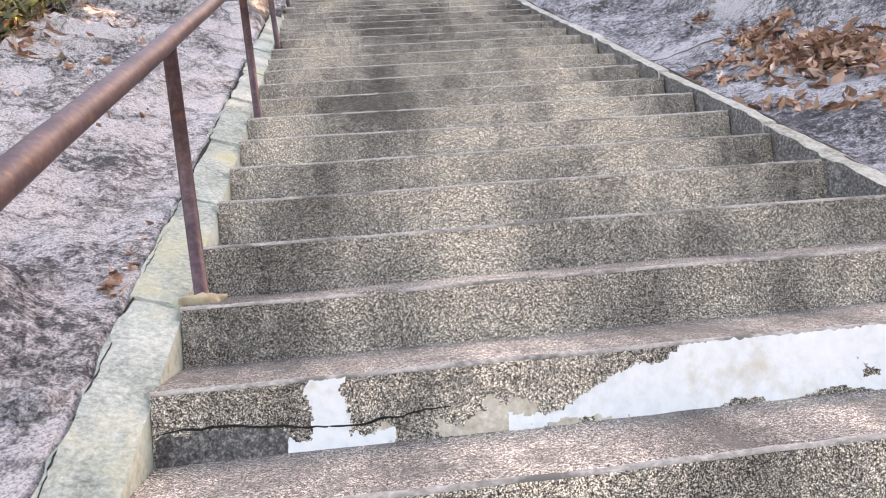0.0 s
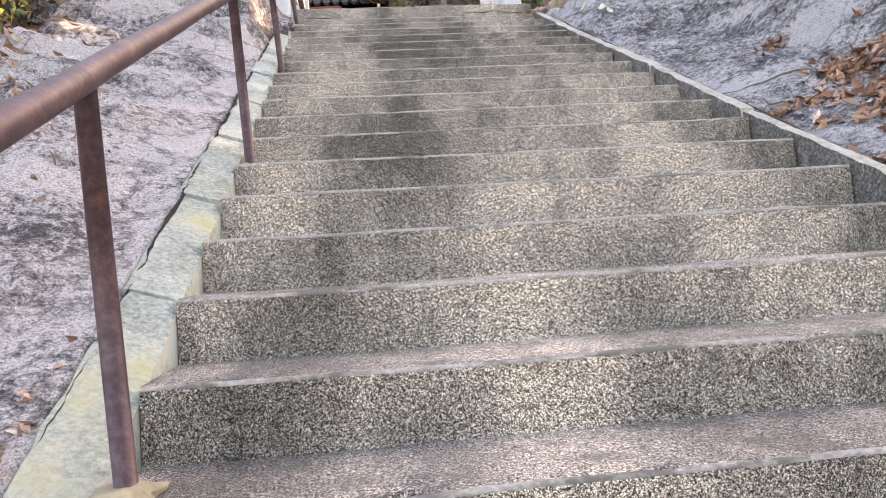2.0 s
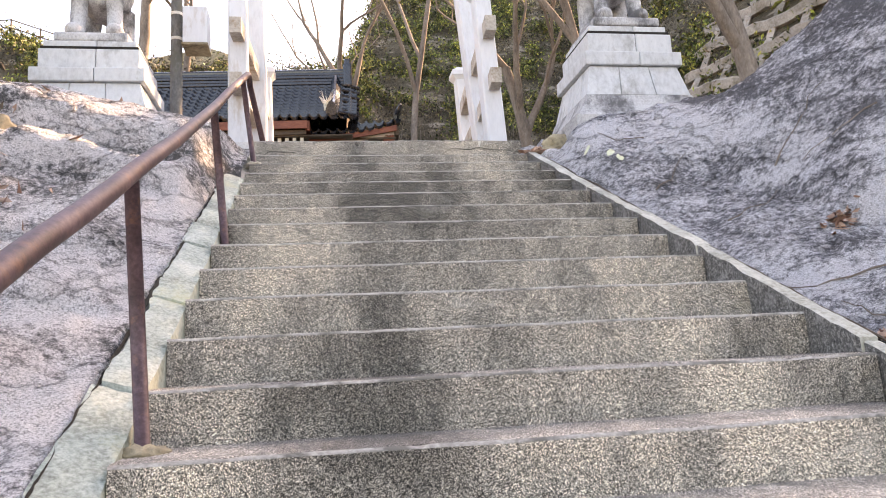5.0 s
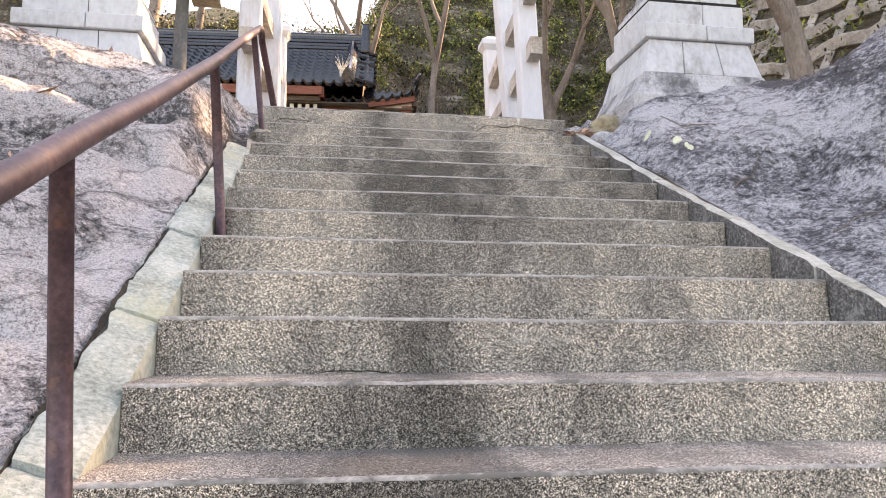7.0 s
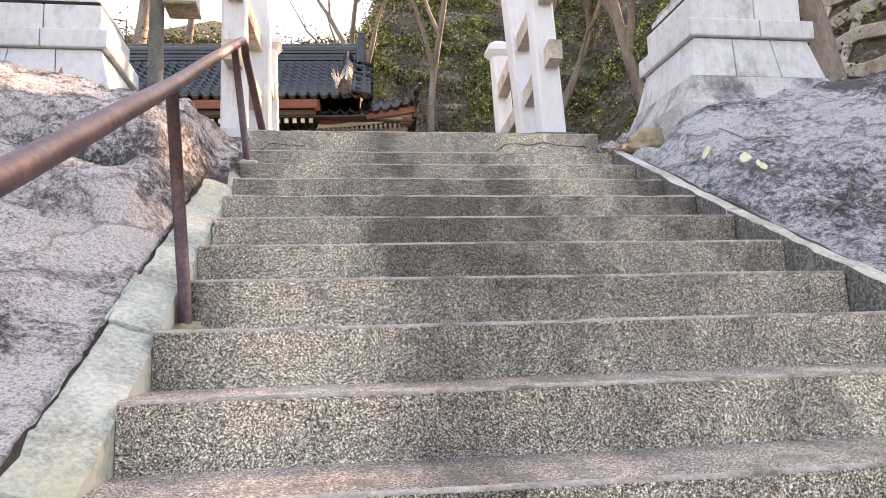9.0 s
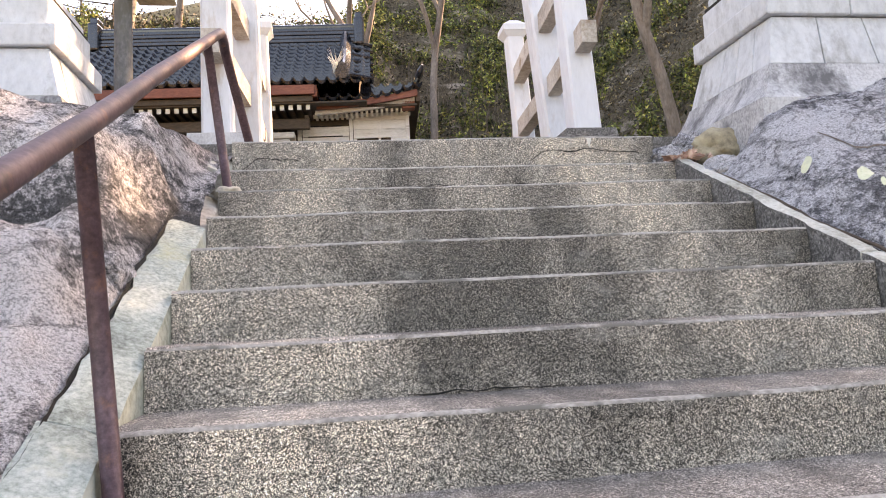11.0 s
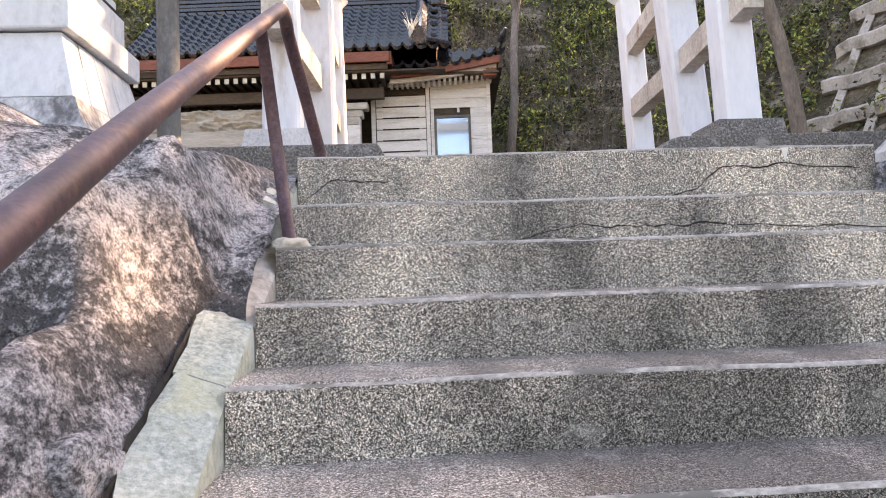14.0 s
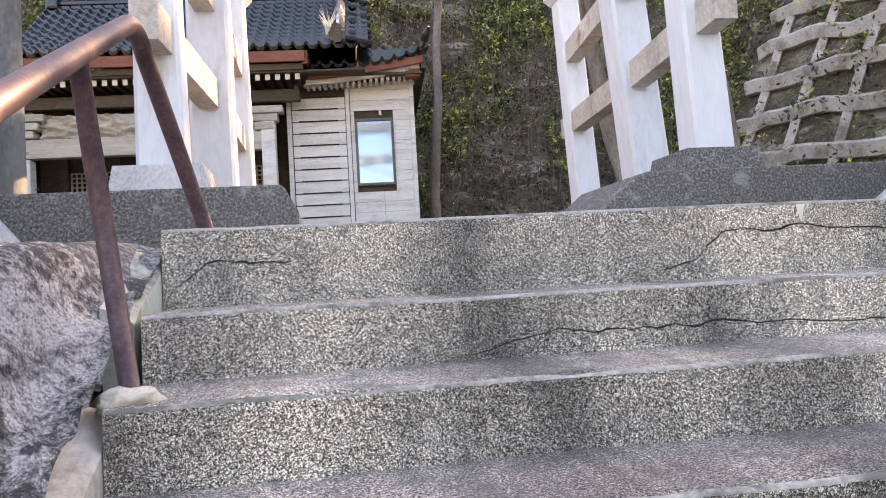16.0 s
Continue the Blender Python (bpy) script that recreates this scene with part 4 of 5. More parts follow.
# ---- trees ----
def grow(bm, p, d, length, r, depth, rnd, tips, spread=0.55):
    n = 5
    pts, rad = [p.copy()], [r]
    q, dd = p.copy(), d.normalized()
    for i in range(n):
        dd = (dd + Vector((rnd.uniform(-1, 1), rnd.uniform(-1, 1), rnd.uniform(-0.4, 0.8))) * 0.16).normalized()
        q = q + dd * length / n
        pts.append(q.copy())
        rad.append(r * (1 - 0.45 * (i + 1) / n))
    tube(bm, pts, rad, 8 if r > 0.06 else (6 if r > 0.025 else 4), False)
    if depth == 0:
        tips.append(q)
        return
    for k in range(rnd.choice([2, 3, 3])):
        ax = Vector((rnd.uniform(-1, 1), rnd.uniform(-1, 1), rnd.uniform(-0.3, 1))).normalized()
        nd = (dd * (1 - spread * 0.5) + ax * spread).normalized()
        start = pts[-1] if k < 2 else pts[3]
        grow(bm, start, nd, length * rnd.uniform(0.55, 0.8), rad[-1] * 0.85, depth - 1, rnd, tips, spread)


def leaf_cards(name, centres, spread, count, size, material, seed, parent=None, flat=0.0):
    """Many small pointed leaves scattered round the centres, in one mesh."""
    rs = np.random.RandomState(seed)
    c = np.asarray(centres, float)
    p = c[rs.randint(0, len(c), count)] + rs.normal(0, 1, (count, 3)) * spread
    a = rs.normal(0, 1, (count, 3))
    a[:, 2] *= 1 - flat
    a /= np.linalg.norm(a, axis=1)[:, None]
    b = np.cross(a, rs.normal(0, 1, (count, 3)))
    if flat:
        b[:, 2] *= 1 - flat
    b /= np.linalg.norm(b, axis=1)[:, None]
    s = (size * rs.uniform(0.5, 1.3, count))[:, None]
    nrm = np.cross(a, b)
    v = np.stack([p - a * s, p + b * s * 0.42 + nrm * s * 0.15, p + a * s, p - b * s * 0.42 + nrm * s * 0.15], 1).reshape(-1, 3)
    f = np.arange(count * 4).reshape(-1, 4)
    tri = np.concatenate([f[:, [0, 1, 2]], f[:, [0, 2, 3]]])
    return raw(name, v.tolist(), tri.tolist(), material, parent)


def tree(x, y, height, r, seed, label, lean=(0, 0), depth=4, leaves=0, leaf_material=None, leaf_size=0.07, z=None):
    t = thing("tree", label, "tree", "trees")
    rnd = random.Random(seed)
    bm, tips = bmesh.new(), []
    z = hill(x, y) - 0.3 if z is None else z
    p, d = Vector((x, y, z)), Vector((lean[0], lean[1], 1)).normalized()
    trunk = bmesh.new()
    pts, rad, q = [p.copy()], [r * 1.35], p.copy()
    for i in range(8):
        d = (d + Vector((rnd.uniform(-1, 1), rnd.uniform(-1, 1), 0.3)) * 0.09).normalized()
        q = q + d * height * 0.5 / 8
        pts.append(q.copy())
        rad.append(r * (1 - 0.4 * (i + 1) / 8))
    tube(trunk, pts, rad, 12, False)
    part("trunk", trunk, M_BARK, t, smooth=True)
    for k in range(4):
        i = (8, 8, 6, 5)[k]
        ax = Vector((math.cos(k * 1.7 + seed), math.sin(k * 1.7 + seed), 0.6))
        grow(bm, pts[i], (d * 0.6 + ax * 0.6), height * 0.26, rad[i] * 0.75, depth, rnd, tips)
    part("branching", bm, M_BARK, t, smooth=True)
    if leaves:
        leaf_cards("foliage", [tuple(v) for v in tips], height * 0.045, leaves, leaf_size, leaf_material, seed, t)
    return t


for _ob in (shrine, annex, side_room):
    _p = Matrix.Translation((0.5, 22.5, 4.5))
    _ob.matrix_world = _p @ Matrix.Rotation(radians(-4.5), 4, "Z") @ _p.inverted()

tree(2.25, 28.6, 11.5, 0.24, 3, "bare pinkish-grey tree behind the shrine roof", (-0.05, 0), 4)
tree(3.85, 27.0, 24.0, 0.15, 5, "slender bare tree on the slope behind the shrine", (0.02, 0), 3)
tree(7.05, 20.0, 11.5, 0.22, 8, "forked bare tree with a few yellow leaves", (-0.08, 0.05), 4, 5000, M_LEAF_GOLD, 0.06)
tree(8.5, 18.6, 15.0, 0.17, 31, "bare trunk at the foot of the framed slope", (-0.03, 0), 3)
tree(9.7, 13.6, 12.0, 0.26, 11, "thick grey trunk on the framed slope", (-0.2, 0), 4, 5000, M_LEAF_GREEN, 0.08)
tree(-6.4, 31.5, 11.0, 0.26, 13, "leaning bare tree on the crest beyond the shrine", (0.15, 0), 4)
tree(-6.5, 9.5, 8.0, 0.15, 17, "bare brown tree on the bank below the pedestal", (0.1, 0), 4, 5000, M_LEAF_GOLD, 0.06)
tree(-4.6, 31.0, 8.0, 0.16, 19, "bare tree beyond the shrine roof", (0.1, 0), 4)

tree(3.0, -8.5, 17.0, 0.3, 27, "tall leafy tree below the stairs", (-0.12, 0), 4, 9000, M_LEAF_GREEN, 0.16)

# overgrown slope
rs = np.random.RandomState(7)
cs, cb = [], []
while len(cs) < 7000:
    x, y = rs.uniform(-12, 22), rs.uniform(10, 46)
    h = hill(x, y)
    framed = 10.5 < x < 19 and 13 < y < 24 and 0 < (x - 10.6) * 0.97 + (y - 22.2) * 0.24 < 5.5
    if h > 4.75 and (y > 27 or x > 6) and x < 20 and (not framed or rs.rand() < 0.3):
        if nz(x * 0.7, y, h * 1.4, 0.6) > -0.3:
            (cs if nz(x, y, h, 0.25) > -0.05 else cb).append((x, y, h + 0.08 + 0.75 * max(0.0, nz(x, y, h, 0.9))))
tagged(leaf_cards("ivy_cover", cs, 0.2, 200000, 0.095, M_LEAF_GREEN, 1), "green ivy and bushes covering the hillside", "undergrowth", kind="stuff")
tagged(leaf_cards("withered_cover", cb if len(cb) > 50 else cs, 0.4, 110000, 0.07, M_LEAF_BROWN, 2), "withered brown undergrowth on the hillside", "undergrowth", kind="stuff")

rnd = random.Random(77)
bm = bmesh.new()
for i in range(420):
    x, y = rnd.uniform(3.2, 11.0), rnd.uniform(25.5, 34.0)
    z = hill(x, y)
    if z > 4.8:
        a, b = rnd.uniform(-0.25, 0.25), rnd.uniform(0.5, 1.6)
        tube(bm, [(x, y, z - 0.1), (x + a * 0.5, y - 0.1, z + b * 0.6), (x + a * 1.4, y - 0.2, z + b)], [0.016, 0.012, 0.005], 4, False)
tagged(part("dry_stems", bm, M_BARK), "thin bare stems standing in the undergrowth", "undergrowth", kind="stuff")

# concrete slope frame
frame_grid = tagged(new("slope_frame"), "weathered concrete grid holding the slope", "retaining frame", kind="structure")


def on_slope(u, v):
    x, y = 10.3 + 0.24 * u + 0.97 * v, 23.4 - 0.97 * u + 0.24 * v
    return Vector((x, y, hill(x, y) + 0.1))


for u in span(0.6, 9.0, 1.4):
    part("frame_rib", tube(bmesh.new(), [on_slope(u, v) for v in span(-0.1, 6, 0.6)], 0.15, 4), M_FRAMECON, frame_grid)
for v in span(0.2, 5.8, 0.56):
    pts = [on_slope(u, v) + Vector((0, 0, 0.05 * nz(u, v, 0, 0.8))) for u in span(0.0, 9.2, 0.4)]
    bm, rows = bmesh.new(), []
    for q in pts:
        rows.append([bm.verts.new(q + Vector((-0.97, -0.24, 0)) * a_ + Vector((0, 0, h_))) for a_, h_ in ((0.0, -0.3), (0.26, -0.26), (0.3, 0.04), (0.24, 0.1), (-0.12, 0.12))])
    for r0, r1 in zip(rows, rows[1:]):
        for j in range(4):
            bm.faces.new((r0[j], r1[j], r1[j + 1], r0[j + 1]))
    bmesh.ops.recalc_face_normals(bm, faces=bm.faces)
    part("frame_rail", bm, M_FRAMECON, frame_grid)


# ---- litter, growth and small stones ----
def leaves_on(name, cx, cy, r, count, size, height, seed, label, material=None, rx=1.0, pile=0.0):
    """Fallen leaves lying on the surface given by height(x, y), heaped in the middle."""
    rs = np.random.RandomState(seed)
    pts = []
    for _ in range(count):
        a, q = rs.uniform(0, 6.283), abs(rs.normal(0, 0.5))
        x, y = cx + math.cos(a) * q * r * rx, cy + math.sin(a) * q * r
        pts.append((x, y, height(x, y) + 0.008 + rs.uniform(0, 1) * pile * max(0, 1 - q)))
    return tagged(leaf_cards(name, pts, 0.004, count, size, material or M_LEAF_DRY, seed, None, 0.35), label, "fallen leaves", kind="stuff")


leaves_on("leaf_pile", 3.55, 2.45, 0.75, 1300, 0.06, right_rock, 21, "heap of dry brown leaves on the rock bank", None, 0.5, 0.14)
leaves_on("leaf_pile", 3.68, 3.45, 0.3, 260, 0.055, right_rock, 22, "small heap of dry brown leaves on the rock bank", None, 1.0, 0.06)
leaves_on("leaf_pile", 3.66, 4.27, 0.13, 60, 0.045, right_rock, 23, "withered red-brown leaves round a dead stem", None, 1.2, 0.05)


def leaf_strand(pts, count, seed, label):
    """A string of dry leaves caught in a crack of the rock."""
    rs = np.random.RandomState(seed)
    out = []
    for _ in range(count):
        t = rs.uniform(0, len(pts) - 1.001)
        i = int(t)
        x = pts[i][0] + (pts[i + 1][0] - pts[i][0]) * (t - i) + rs.normal(0, 0.025)
        y = pts[i][1] + (pts[i + 1][1] - pts[i][1]) * (t - i) + rs.normal(0, 0.03)
        out.append((x, y, right_rock(x, y) + 0.012 + 0.02 * rs.rand()))
    tagged(leaf_cards("leaf_strand", out, 0.004, count, 0.045, M_LEAF_DRY, seed, None, 0.3), label, "fallen leaves", kind="stuff")


leaf_strand([(2.8, 3.5), (2.9, 3.22), (3.15, 3.16), (3.4, 3.06)], 130, 61, "red-brown leaves caught in a crack from the curb")
leaf_strand([(2.83, 2.3), (2.95, 1.97), (3.05, 1.69), (3.25, 1.55)], 80, 62, "dry leaves caught in a crack beside the curb")
leaf_strand([(2.86, 3.3), (3.17, 2.7), (3.35, 2.5)], 50, 63, "dry leaves strung along a crack in the rock")
leaves_on("leaf_drift", 2.84, 3.9, 0.6, 45, 0.03, right_rock, 24, "dry leaves caught along the curb joint", None, 0.1, 0.02)
leaves_on("leaf_drift", 2.8, 7.42, 0.22, 150, 0.04, lambda x, y: max(3.42, right_rock(x, y)), 26, "dry leaves wedged beside the top step", None, 1.0, 0.06)
leaves_on("leaf_drift", -0.24, 0.6, 0.5, 40, 0.03, left_rock, 27, "dry leaves in the joint beside the curb", None, 0.15)
leaves_on("leaf_drift", -0.5, 2.4, 1.2, 14, 0.035, left_rock, 28, "single dry leaves on the pale rock")
leaves_on("leaf_litter", -2.45, 3.6, 2.4, 3500, 0.06, lambda x, y: max(hill(x, y), left_rock(x, y) - 0.5 * sm(-1.55, -2.05, x)), 29, "brown leaf litter on the bank beyond the rock", None, 0.5, 0.1)
leaves_on("leaf_litter", -2.75, 6.2, 2.0, 2200, 0.06, lambda x, y: max(hill(x, y), left_rock(x, y) - 0.5 * sm(-1.55, -2.05, x)), 30, "brown leaf litter beside the boulder", None, 0.5, 0.1)


def shrub(x, y, h, r, seed, material, label, count=700, size=0.05):
    s = thing("shrub", label, "shrub", "shrubs")
    rnd = random.Random(seed)
    bm, tips = bmesh.new(), []
    z = max(hill(x, y), left_rock(x, y) - 0.5 * sm(-1.55, -2.05, x)) if x < 0 else hill(x, y)
    for k in range(7):
        a = k * 0.9 + seed
        pts = [Vector((x, y, z - 0.05)) + Vector((math.cos(a) * r * t, math.sin(a) * r * t, h * t * (1.2 - 0.3 * t))) + Vector((rnd.uniform(-1, 1), rnd.uniform(-1, 1), 0)) * 0.05 * t for t in (0, 0.3, 0.6, 0.85, 1.0)]
        tube(bm, pts, [0.012, 0.01, 0.008, 0.005, 0.003], 5)
        tips += [tuple(p) for p in pts[1:]]
    part("stem", bm, M_BARK, s)
    leaf_cards("foliage", tips, r * 0.22, count, size, material, seed, s)


shrub(-2.0, 3.6, 0.6, 0.5, 1, M_LEAF_GREEN, "low green fern-like shrub among leaf litter")
shrub(-2.3, 4.5, 0.8, 0.6, 2, M_LEAF_GOLD, "yellowing shrub among leaf litter")
shrub(-2.15, 5.3, 0.9, 0.5, 3, M_LEAF_BROWN, "withered brown shrub beside the boulder")
shrub(-3.2, 6.0, 1.3, 0.8, 4, M_LEAF_GOLD, "yellow and green shrub beside the boulder", 1200)
shrub(-3.6, 4.6, 1.4, 0.9, 5, M_LEAF_GREEN, "dark green shrub on the bank", 1500)
shrub(-4.2, 8.0, 1.7, 1.0, 6, M_LEAF_GOLD, "tall yellowing shrub behind the pedestal", 1800)
shrub(3.7, 4.33, 0.34, 0.1, 7, M_LEAF_BROWN, "dead weed rooted in the rock bank", 40, 0.02)


def stone(x, y, z, a, b, c, seed, material, label, rz=0.0):
    bm = bmesh.new()
    bmesh.ops.create_icosphere(bm, subdivisions=4, radius=1)
    for v in bm.verts:
        n = v.co.normalized()
        w = 1 + 0.3 * nz(n.x, n.y, n.z + seed, 1.3) + 0.06 * nz(n.x, n.y, n.z + seed, 6)
        p = Vector((n.x * a, n.y * b, n.z * c)) * w
        for ax in (Vector((0.6, 0.3, 0.74)), Vector((-0.7, 0.5, 0.5)), Vector((0.1, -0.9, 0.3))):
            d = p.dot(ax.normalized()) - 0.72 * (abs(ax.x) * a + abs(ax.y) * b + abs(ax.z) * c)
            if d > 0:
                p -= ax.normalized() * d
        v.co = p
    bmesh.ops.transform(bm, matrix=pose(x, y, z, 0, 0, rz), verts=bm.verts)
    return tagged(part("stone", bm, material, None, smooth=True), label, "stone", "loose stones")


stone(3.07, 7.52, 3.5, 0.22, 0.16, 0.14, 1, M_BOULDER, "angular brown stone beside the top step")
stone(2.9, 7.2, 3.32, 0.16, 0.13, 0.09, 2, M_ROCK_R, "grey mortar lump beside the curb")
stone(3.12, 7.95, 3.6, 0.22, 0.2, 0.14, 3, M_ROCK_R, "grey stone between step and pedestal")
stone(2.8, 7.72, 3.5, 0.1, 0.14, 0.1, 9, M_ROCK_R, "pale grey stone at the broken step end")
stone(-1.62, 5.75, 3.0, 0.22, 0.24, 0.24, 4, M_BOULDER, "tan boulder in leaf litter")
stone(-0.2, 7.75, 3.5, 0.12, 0.16, 0.12, 6, M_ROCK_L, "pale stone beside the top step")
stone(-0.26, 5.9, 2.72, 0.1, 0.22, 0.1, 7, M_ROCK_L, "pale stone wedged beside the curb")
stone(-0.26, 0.02, 0.0, 0.07, 0.1, 0.05, 8, M_ROCK_L, "small pale stone in the joint")

# twigs and creepers on the bank
for i, (x, y, L, a) in enumerate(((3.3, 4.9, 0.5, 0.3), (3.5, 3.6, 0.7, 2.6), (3.9, 5.2, 0.5, 0.1), (3.2, 5.7, 0.4, 0.5), (3.9, 2.4, 0.6, 2.9), (3.4, 6.3, 0.45, 2.2), (3.15, 3.1, 0.5, 1.7), (4.3, 3.5, 0.6, 0.8), (4.3, 4.6, 0.5, 2.4))):
    pts = []
    for j in range(9):
        px = x + math.cos(a) * L * j / 8 + 0.03 * nz(j * 0.4, i, 0, 1)
        py = y + math.sin(a) * L * j / 8 + 0.03 * nz(j * 0.4, i, 5, 1)
        pts.append((px, py, right_rock(px, py) + 0.006))
    tagged(part("twig", tube(bmesh.new(), pts, [0.007 - 0.0006 * j for j in range(9)], 6), M_BARK), "dry brown twig lying on the rock bank", "twig", "twigs")
for i, (x, y, r) in enumerate(((3.08, 6.27, 0.035), (3.12, 6.17, 0.03), (2.98, 6.56, 0.03))):
    bm = bmesh.new()
    ring = [bm.verts.new((x + math.cos(t) * r * (1 + 0.3 * nz(t, i, 0, 1)), y + math.sin(t) * r * (1 + 0.3 * nz(t, i, 3, 1)), right_rock(x + math.cos(t) * r, y + math.sin(t) * r) + 0.006)) for t in [k * 6.283 / 16 for k in range(16)]]
    c = bm.verts.new((x, y, right_rock(x, y) + 0.01))
    for k in range(16):
        bm.faces.new((c, ring[k], ring[(k + 1) % 16]))
    tagged(part("lichen_patch", bm, M_LICHEN), "pale yellow-grey lichen patch on the rock", "lichen", "lichen patches")


# ---- paint and cracks on the stairs ----
def riser_y(k, y0, x):
    return y0 + 0.006 * nz(x, k * 3.1, 0, 1.3) + 0.003 * nz(x, k * 1.7, 4, 9)


def flaking(k, y0, x0, x1, z0, z1, inside, cell=0.006, material=None, name="paint_patch", label="flaking white paint", proud=0.0045):
    """Paint, plaster or a painted hollow on a riser: a thin skin with a ragged edge."""
    nx, nzz = round((x1 - x0) / cell), round((z1 - z0) / cell)
    bm, vs = bmesh.new(), {}
    for i in range(nx):
        for j in range(nzz):
            x, z = x0 + (i + 0.5) * cell, z0 + (j + 0.5) * cell
            if inside(x, z):
                q = []
                for a, b in ((i, j), (i + 1, j), (i + 1, j + 1), (i, j + 1)):
                    if (a, b) not in vs:
                        xx, zz = x0 + a * cell, z0 + b * cell
                        vs[a, b] = bm.verts.new((xx + 0.006 * nz(a, b, 3, 0.45), riser_y(k, y0, xx) - proud - 0.012 * max(0, 1 - (zz - z0) / (z1 - z0)), zz + 0.006 * nz(a, b, 8, 0.45)))
                    q.append(vs[a, b])
                bm.faces.new(q)
    return part(name, bm, material or M_PAINT, stairs, label, False)


flaking(0, 0, 0.9, 2.64, -0.2, -0.006, lambda x, z: z < -0.15 + 0.1 * sm(0.95, 1.3, x) + 0.06 * sm(1.3, 1.45, x) + 0.03 * nz(x, z, 0, 6) and z > -0.19 + 0.03 * nz(x, z, 4, 4) and nz(x, z, 9, 5) < 0.75)
flaking(0, 0, 0.33, 0.62, -0.2, -0.006, lambda x, z: abs(x - 0.44 - 0.03 * nz(z, 1, 0, 9)) < 0.045 + 0.02 * nz(x, z, 2, 9) or (z < -0.15 + 0.03 * nz(x, 0, 0, 12) and x < 0.6))


# flat dark skin: the hollow's shade and bare spalled concrete are put into colour
flaking(0, 0, 0.006, 0.42, -0.186, -0.08, lambda x, z: z < -0.105 + 0.012 * nz(x, 1, 0, 7) - 0.07 * sm(0.28, 0.4, x), 0.006, M_DARKCON, "spalled_hollow_shade", "dark skin drawn for the spalled, shaded hollow under the edge", 0.003)
flaking(0, 0, 0.5, 1.35, -0.186, -0.07, lambda x, z: z < -0.125 + 0.05 * nz(x, 1, 0, 5) + 0.02 * nz(x, z, 3, 16) and nz(x, z, 5, 9) > -0.12, 0.006, M_PLASTER, "plaster_patch", "crumbling cream plaster", 0.0035)


def crack(k, y0, pts, w=0.006):
    bm, row = bmesh.new(), []
    fine = []
    for (xa, za), (xb, zb) in zip(pts, pts[1:]):
        n = max(2, int(math.hypot(xb - xa, zb - za) / 0.02))
        fine += [(xa + (xb - xa) * i / n, za + (zb - za) * i / n) for i in range(n)]
    fine.append(pts[-1])
    for i, (x, z) in enumerate(fine):
        z2 = z + 0.012 * nz(x, k, 6, 9)
        x2 = x + 0.008 * nz(z, k, 2, 12)
        hw = w * (0.35 + 0.65 * abs(nz(x, z, k, 8))) * min(1, i / 3 + 0.2, (len(fine) - i) / 3)
        row.append([bm.verts.new((x2, riser_y(k, y0, x2) - 0.004 - 0.0125 * max(0.0, min(1.0, ((TOP_Z if k > 18 else RISE * k) - z2) / RISE)), z2 + s * hw)) for s in (-1, 1)])
    for a, b in zip(row, row[1:]):
        bm.faces.new((a[0], b[0], b[1], a[1]))
    return part("crack", bm, M_CRACK, stairs, "dark crack in the riser")


crack(31, TOP_Y, [(1.7, 3.46), (1.85, 3.5), (1.95, 3.585), (2.03, 3.605), (2.15, 3.585), (2.27, 3.605), (2.4, 3.59), (2.65, 3.575)], 0.0055)
crack(31, TOP_Y, [(2.26, 3.605), (2.25, 3.68)], 0.008)
crack(31, TOP_Y, [(0.03, 3.5), (0.12, 3.57), (0.4, 3.56)], 0.005)
crack(31, TOP_Y, [(1.36, 3.64), (1.37, 3.69)], 0.004)
crack(18, RUN * 18, [(0.9, 3.245), (1.05, 3.29), (1.2, 3.305), (1.4, 3.29), (1.66, 3.3), (2.0, 3.28), (2.6, 3.26)], 0.0045)
crack(18, RUN * 18, [(1.66, 3.3), (1.6, 3.41)], 0.0035)
crack(13, RUN * 13, [(0.75, 2.288), (0.9, 2.296), (1.1, 2.29), (1.25, 2.293)], 0.004)
crack(0, 0, [(0.01, -0.11), (0.1, -0.1), (0.2, -0.1), (0.3, -0.112), (0.38, -0.13), (0.48, -0.122), (0.6, -0.12), (0.75, -0.11)], 0.0055)
crack(9, RUN * 9, [(0.5, 1.53), (0.8, 1.53)], 0.004)
crack(5, RUN * 5, [(1.0, 0.77), (1.4, 0.775)], 0.003)
chip = bmesh.new()
for px, pz in ((2.28, 3.61), (2.3, 3.68), (2.26, 3.68)):
    chip.verts.new((px, riser_y(31, TOP_Y, px) - 0.0045, pz))
chip.faces.new(chip.verts)
part("chipped_spot", chip, M_RAFTER, stairs)

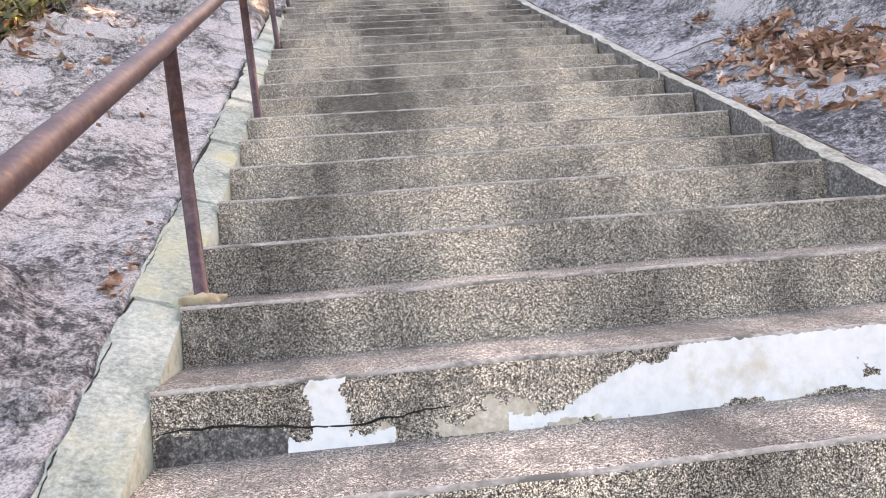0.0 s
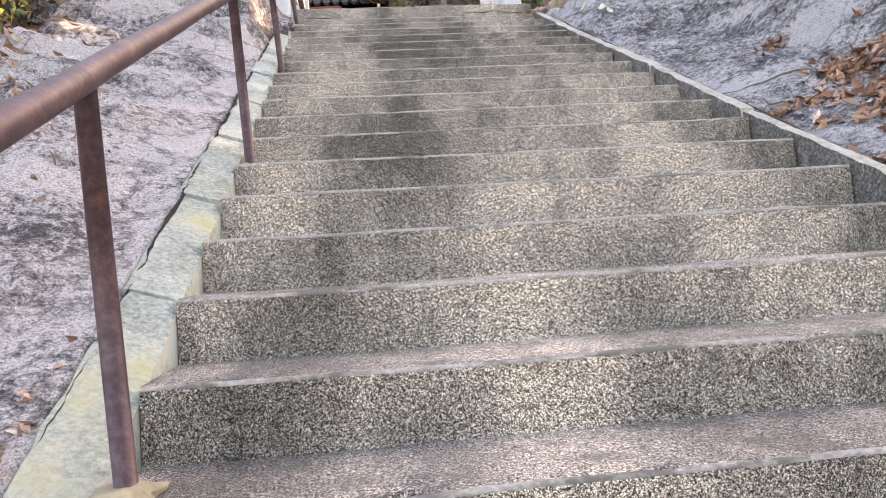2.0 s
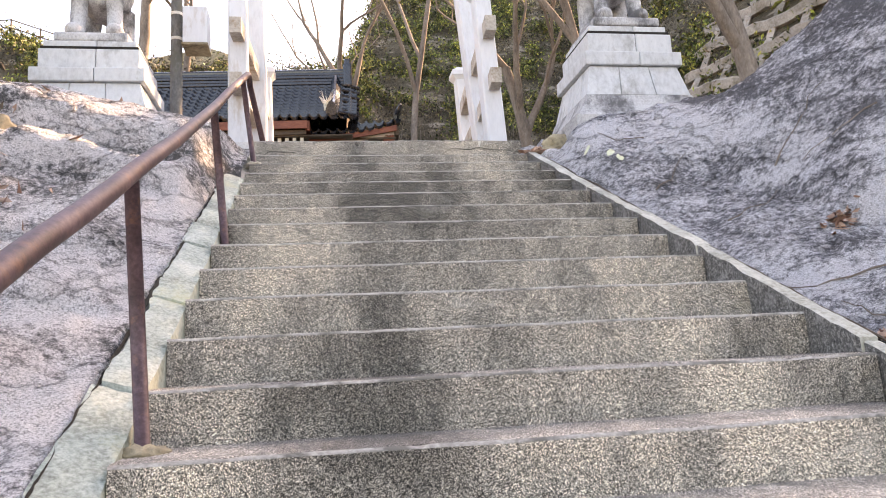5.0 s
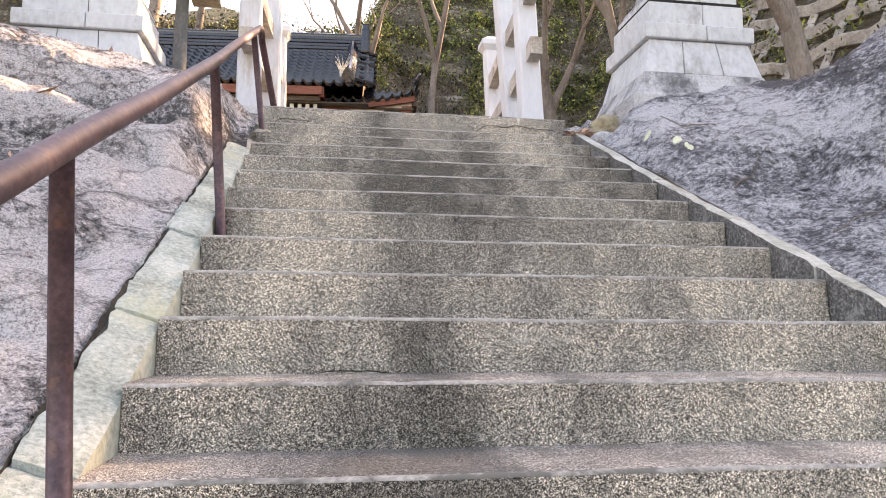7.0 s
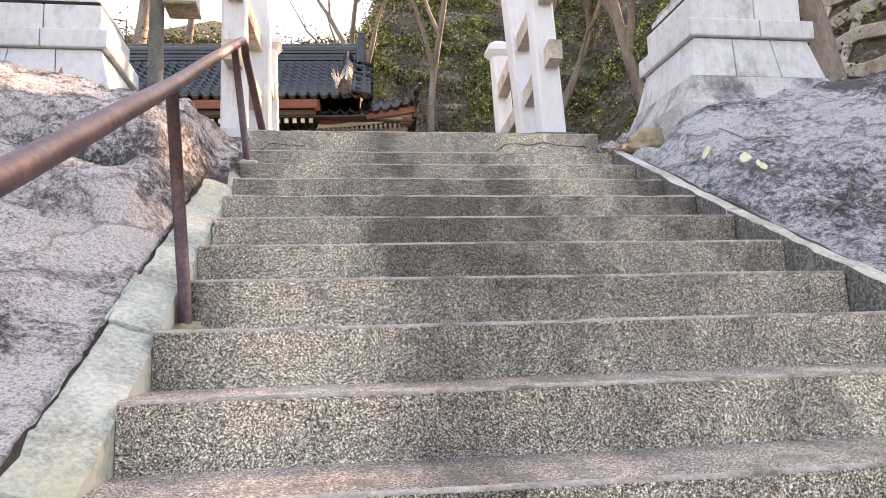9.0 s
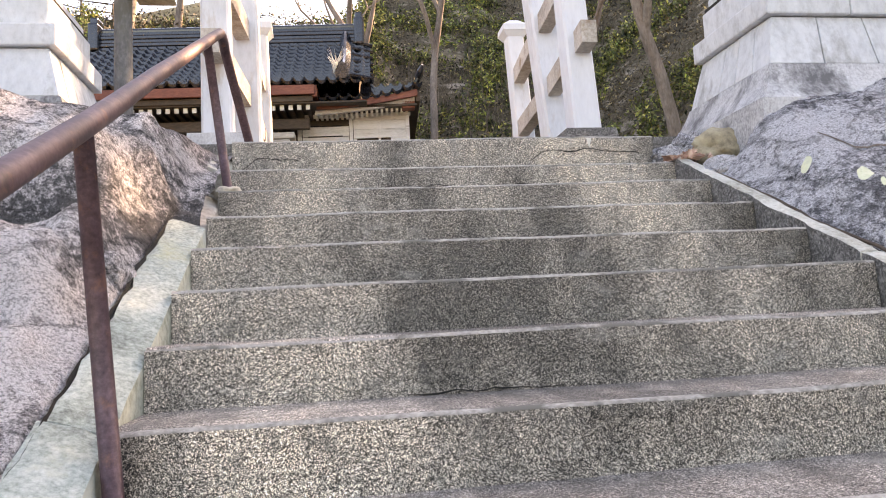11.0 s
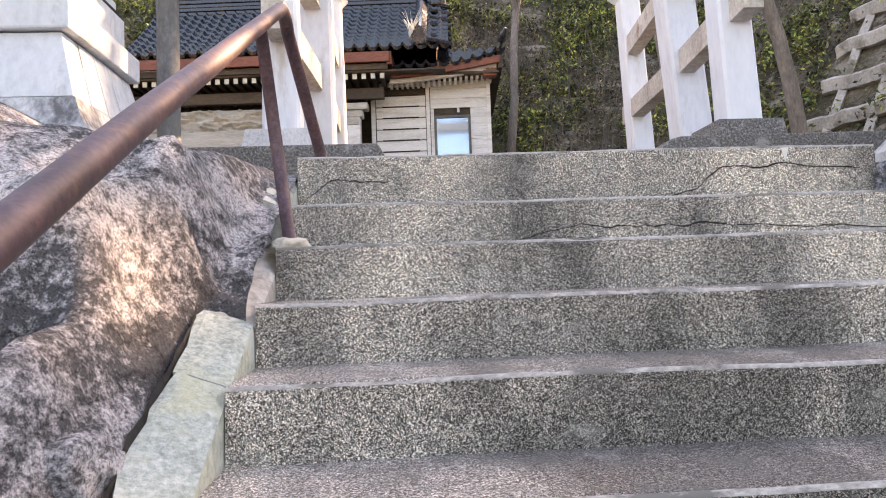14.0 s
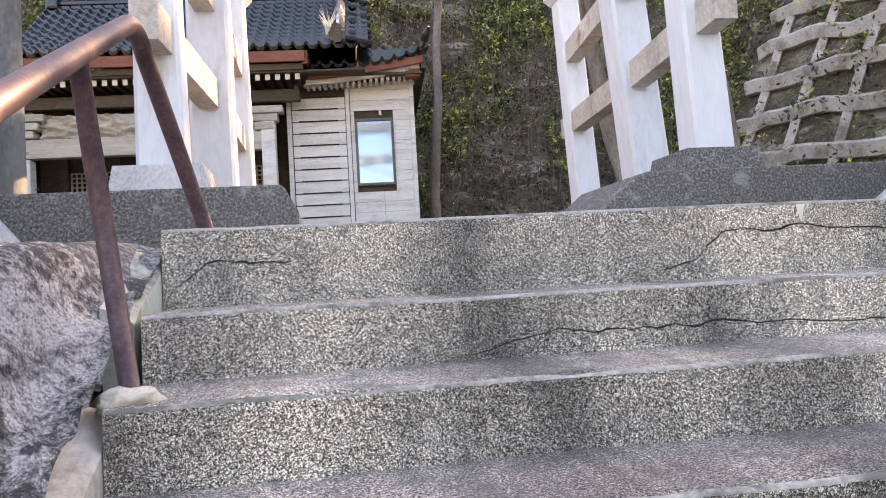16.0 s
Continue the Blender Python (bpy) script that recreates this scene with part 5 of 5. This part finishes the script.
# trees added out of view on the ridge to shade the stairs; bushes on the bank beyond the pedestal
rs = np.random.RandomState(12)
def sun_blocking_tree(x, y, top, seed, boxes, label):
    """A tall leafy tree added out of view on the slope to block and dapple the sun; boxes: x, y, z ranges and leaf
    counts that make up its crown.
    """
    t = thing("tree", label, "tree", "trees")
    z = hill(x, y) - 0.3
    rnd = random.Random(seed)
    p = [Vector((x + 0.25 * nz(k, seed, 0, 0.4), y + 0.25 * nz(k, seed, 4, 0.4), z + (top - z) * k / 10)) for k in range(11)]
    part("trunk", tube(bmesh.new(), p, [0.34 - 0.026 * k for k in range(11)], 10, False), M_BARK, t, smooth=True)
    bm, tips = bmesh.new(), []
    for k in range(5, 10):
        for j in range(2):
            a = rnd.uniform(0, 6.28)
            grow(bm, p[k], Vector((math.cos(a), math.sin(a), 0.35)), 2.6, 0.09, 2, rnd, tips)
    part("branching", bm, M_BARK, t, smooth=True)
    r = np.random.RandomState(seed)
    cen = [(r.uniform(*bx), r.uniform(*by), r.uniform(*bz)) for bx, by, bz, n in boxes for _ in range(n)]
    leaf_cards("foliage", cen, 0.42, 70 * len(cen), 0.2, M_LEAF_GREEN, seed, t)


for i, y0 in enumerate((11.5, 14.6, 17.7, 20.8)):
    sun_blocking_tree(19.5 + 0.4 * (i % 2), y0 + 1.0, 17.5, 40 + i, (((17.6, 22.5), (y0 - 0.5, y0 + 3.2), (11.5, 14.8 + 1.35 * i), 150), ((15.2, 17.6), (y0 - 0.5, y0 + 3.2), (12.0, 18.6) if i < 3 else (13.0, 19.6), (45, 28, 22, 38)[i])), "unseen tall leafy tree added to shade the stairs")
cl = []
while len(cl) < 260:
    x, yy = rs.uniform(-14, -3.6), rs.uniform(5, 20)
    if not (x > -4.6 and yy > 9):
        cl.append((x, yy, hill(x, yy) + rs.uniform(0, 1.2)))
tagged(leaf_cards("bank_bushes", cl, 0.4, 30000, 0.1, M_LEAF_GOLD, 14), "yellow and green bushes on the bank", "bushes", kind="stuff")
# dry grass on the roof
tuft = thing("grass_tuft", "tuft of dry blond grass growing on the roof", "grass")
bm = bmesh.new()
rnd = random.Random(3)
for i in range(46):
    a, s = rnd.uniform(0, 6.28), rnd.uniform(0.3, 0.62)
    o = Vector((0.98 + rnd.uniform(-0.06, 0.06), 22.6 + rnd.uniform(-0.06, 0.06), 9.2))
    d = Vector((math.cos(a) * 0.28, math.sin(a) * 0.28, 1.0))
    tube(bm, [o, o + d * s * 0.6, o + d * s + Vector((math.cos(a), math.sin(a), -0.2)) * s * 0.18], [0.008, 0.006, 0.002], 4)
part("blade_clump", bm, M_RAFTER, tuft)

# creeper stems in the joint beside the right-hand curb
for i, (ya, yb, off) in enumerate(((-2.0, 1.2, 0.085), (1.0, 3.6, 0.1), (3.4, 5.4, 0.085), (5.2, 7.2, 0.09))):
    pts = [(WIDTH + off + 0.02 * nz(yy, i, 0, 2.5), yy, line(yy) + 0.012 + 0.012 * nz(yy, i, 3, 3)) for yy in span(ya, yb, 0.08)]
    tagged(part("creeper_stem", tube(bmesh.new(), pts, [0.008 + 0.004 * nz(p[1], i, 8, 4) for p in pts], 6), M_DARKWOOD), "dark creeper stem lying in the curb joint", "creeper", "creepers")

# house far up the hill
house = thing("far_house", "distant tan house with a brown gabled roof", "house")
hz = hill(-7.0, 48.0) - 0.3
part("wall", box_bm(-11.0, -2.2, 48.0, 54.0, hz, 20.9), M_BUILDING, house)
bm = bmesh.new()
q = [bm.verts.new(p) for p in ((-11.6, 47.5, 20.7), (-1.6, 47.5, 20.6), (-5.8, 47.5, 22.0), (-11.6, 54.5, 20.7), (-1.6, 54.5, 20.6), (-5.8, 54.5, 22.0))]
for f in ((0, 1, 2), (5, 4, 3), (0, 2, 5, 3), (1, 4, 5, 2), (0, 3, 4, 1)):
    bm.faces.new([q[i] for i in f])
part("roof", bm, M_BOULDER, house)

# railing on the crest
railing = thing("railing", "thin dark metal railing along the top of the bank", "railing")
for i in range(7):
    xx = -14.0 + 1.15 * i
    zg = hill(xx, 32.6)
    part("post", tube(bmesh.new(), [(xx, 32.6, zg - 0.2), (xx, 32.6, zg + 1.0)], 0.035, 6), M_DARKWOOD, railing)
for o in (0.3, 0.62, 0.96):
    part("bar", tube(bmesh.new(), [(-14.0 + 1.15 * i, 32.6, hill(-14.0 + 1.15 * i, 32.6) + o) for i in range(7)], 0.025, 6), M_DARKWOOD, railing)

# near-black ribbons between the curbs and the bedrock, painting in the joints' shade and debris
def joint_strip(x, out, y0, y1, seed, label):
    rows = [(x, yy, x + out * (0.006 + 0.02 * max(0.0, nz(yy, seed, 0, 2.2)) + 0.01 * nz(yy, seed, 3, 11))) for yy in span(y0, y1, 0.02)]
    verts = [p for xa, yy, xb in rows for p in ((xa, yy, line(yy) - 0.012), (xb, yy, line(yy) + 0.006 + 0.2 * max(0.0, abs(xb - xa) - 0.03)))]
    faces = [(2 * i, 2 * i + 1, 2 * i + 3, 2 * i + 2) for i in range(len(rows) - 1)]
    tagged(raw("joint_shade_debris", verts, faces, M_CRACK), label, "joint dirt", kind="structure")


joint_strip(-0.15, -1, -3.0, 6.5, 2, "near-black strip for the shade and debris in the cracked joint beside the curb")
joint_strip(WIDTH + 0.088, 1, -3.0, 7.2, 5, "near-black strip for the shade and debris in the cracked joint beside the curb")
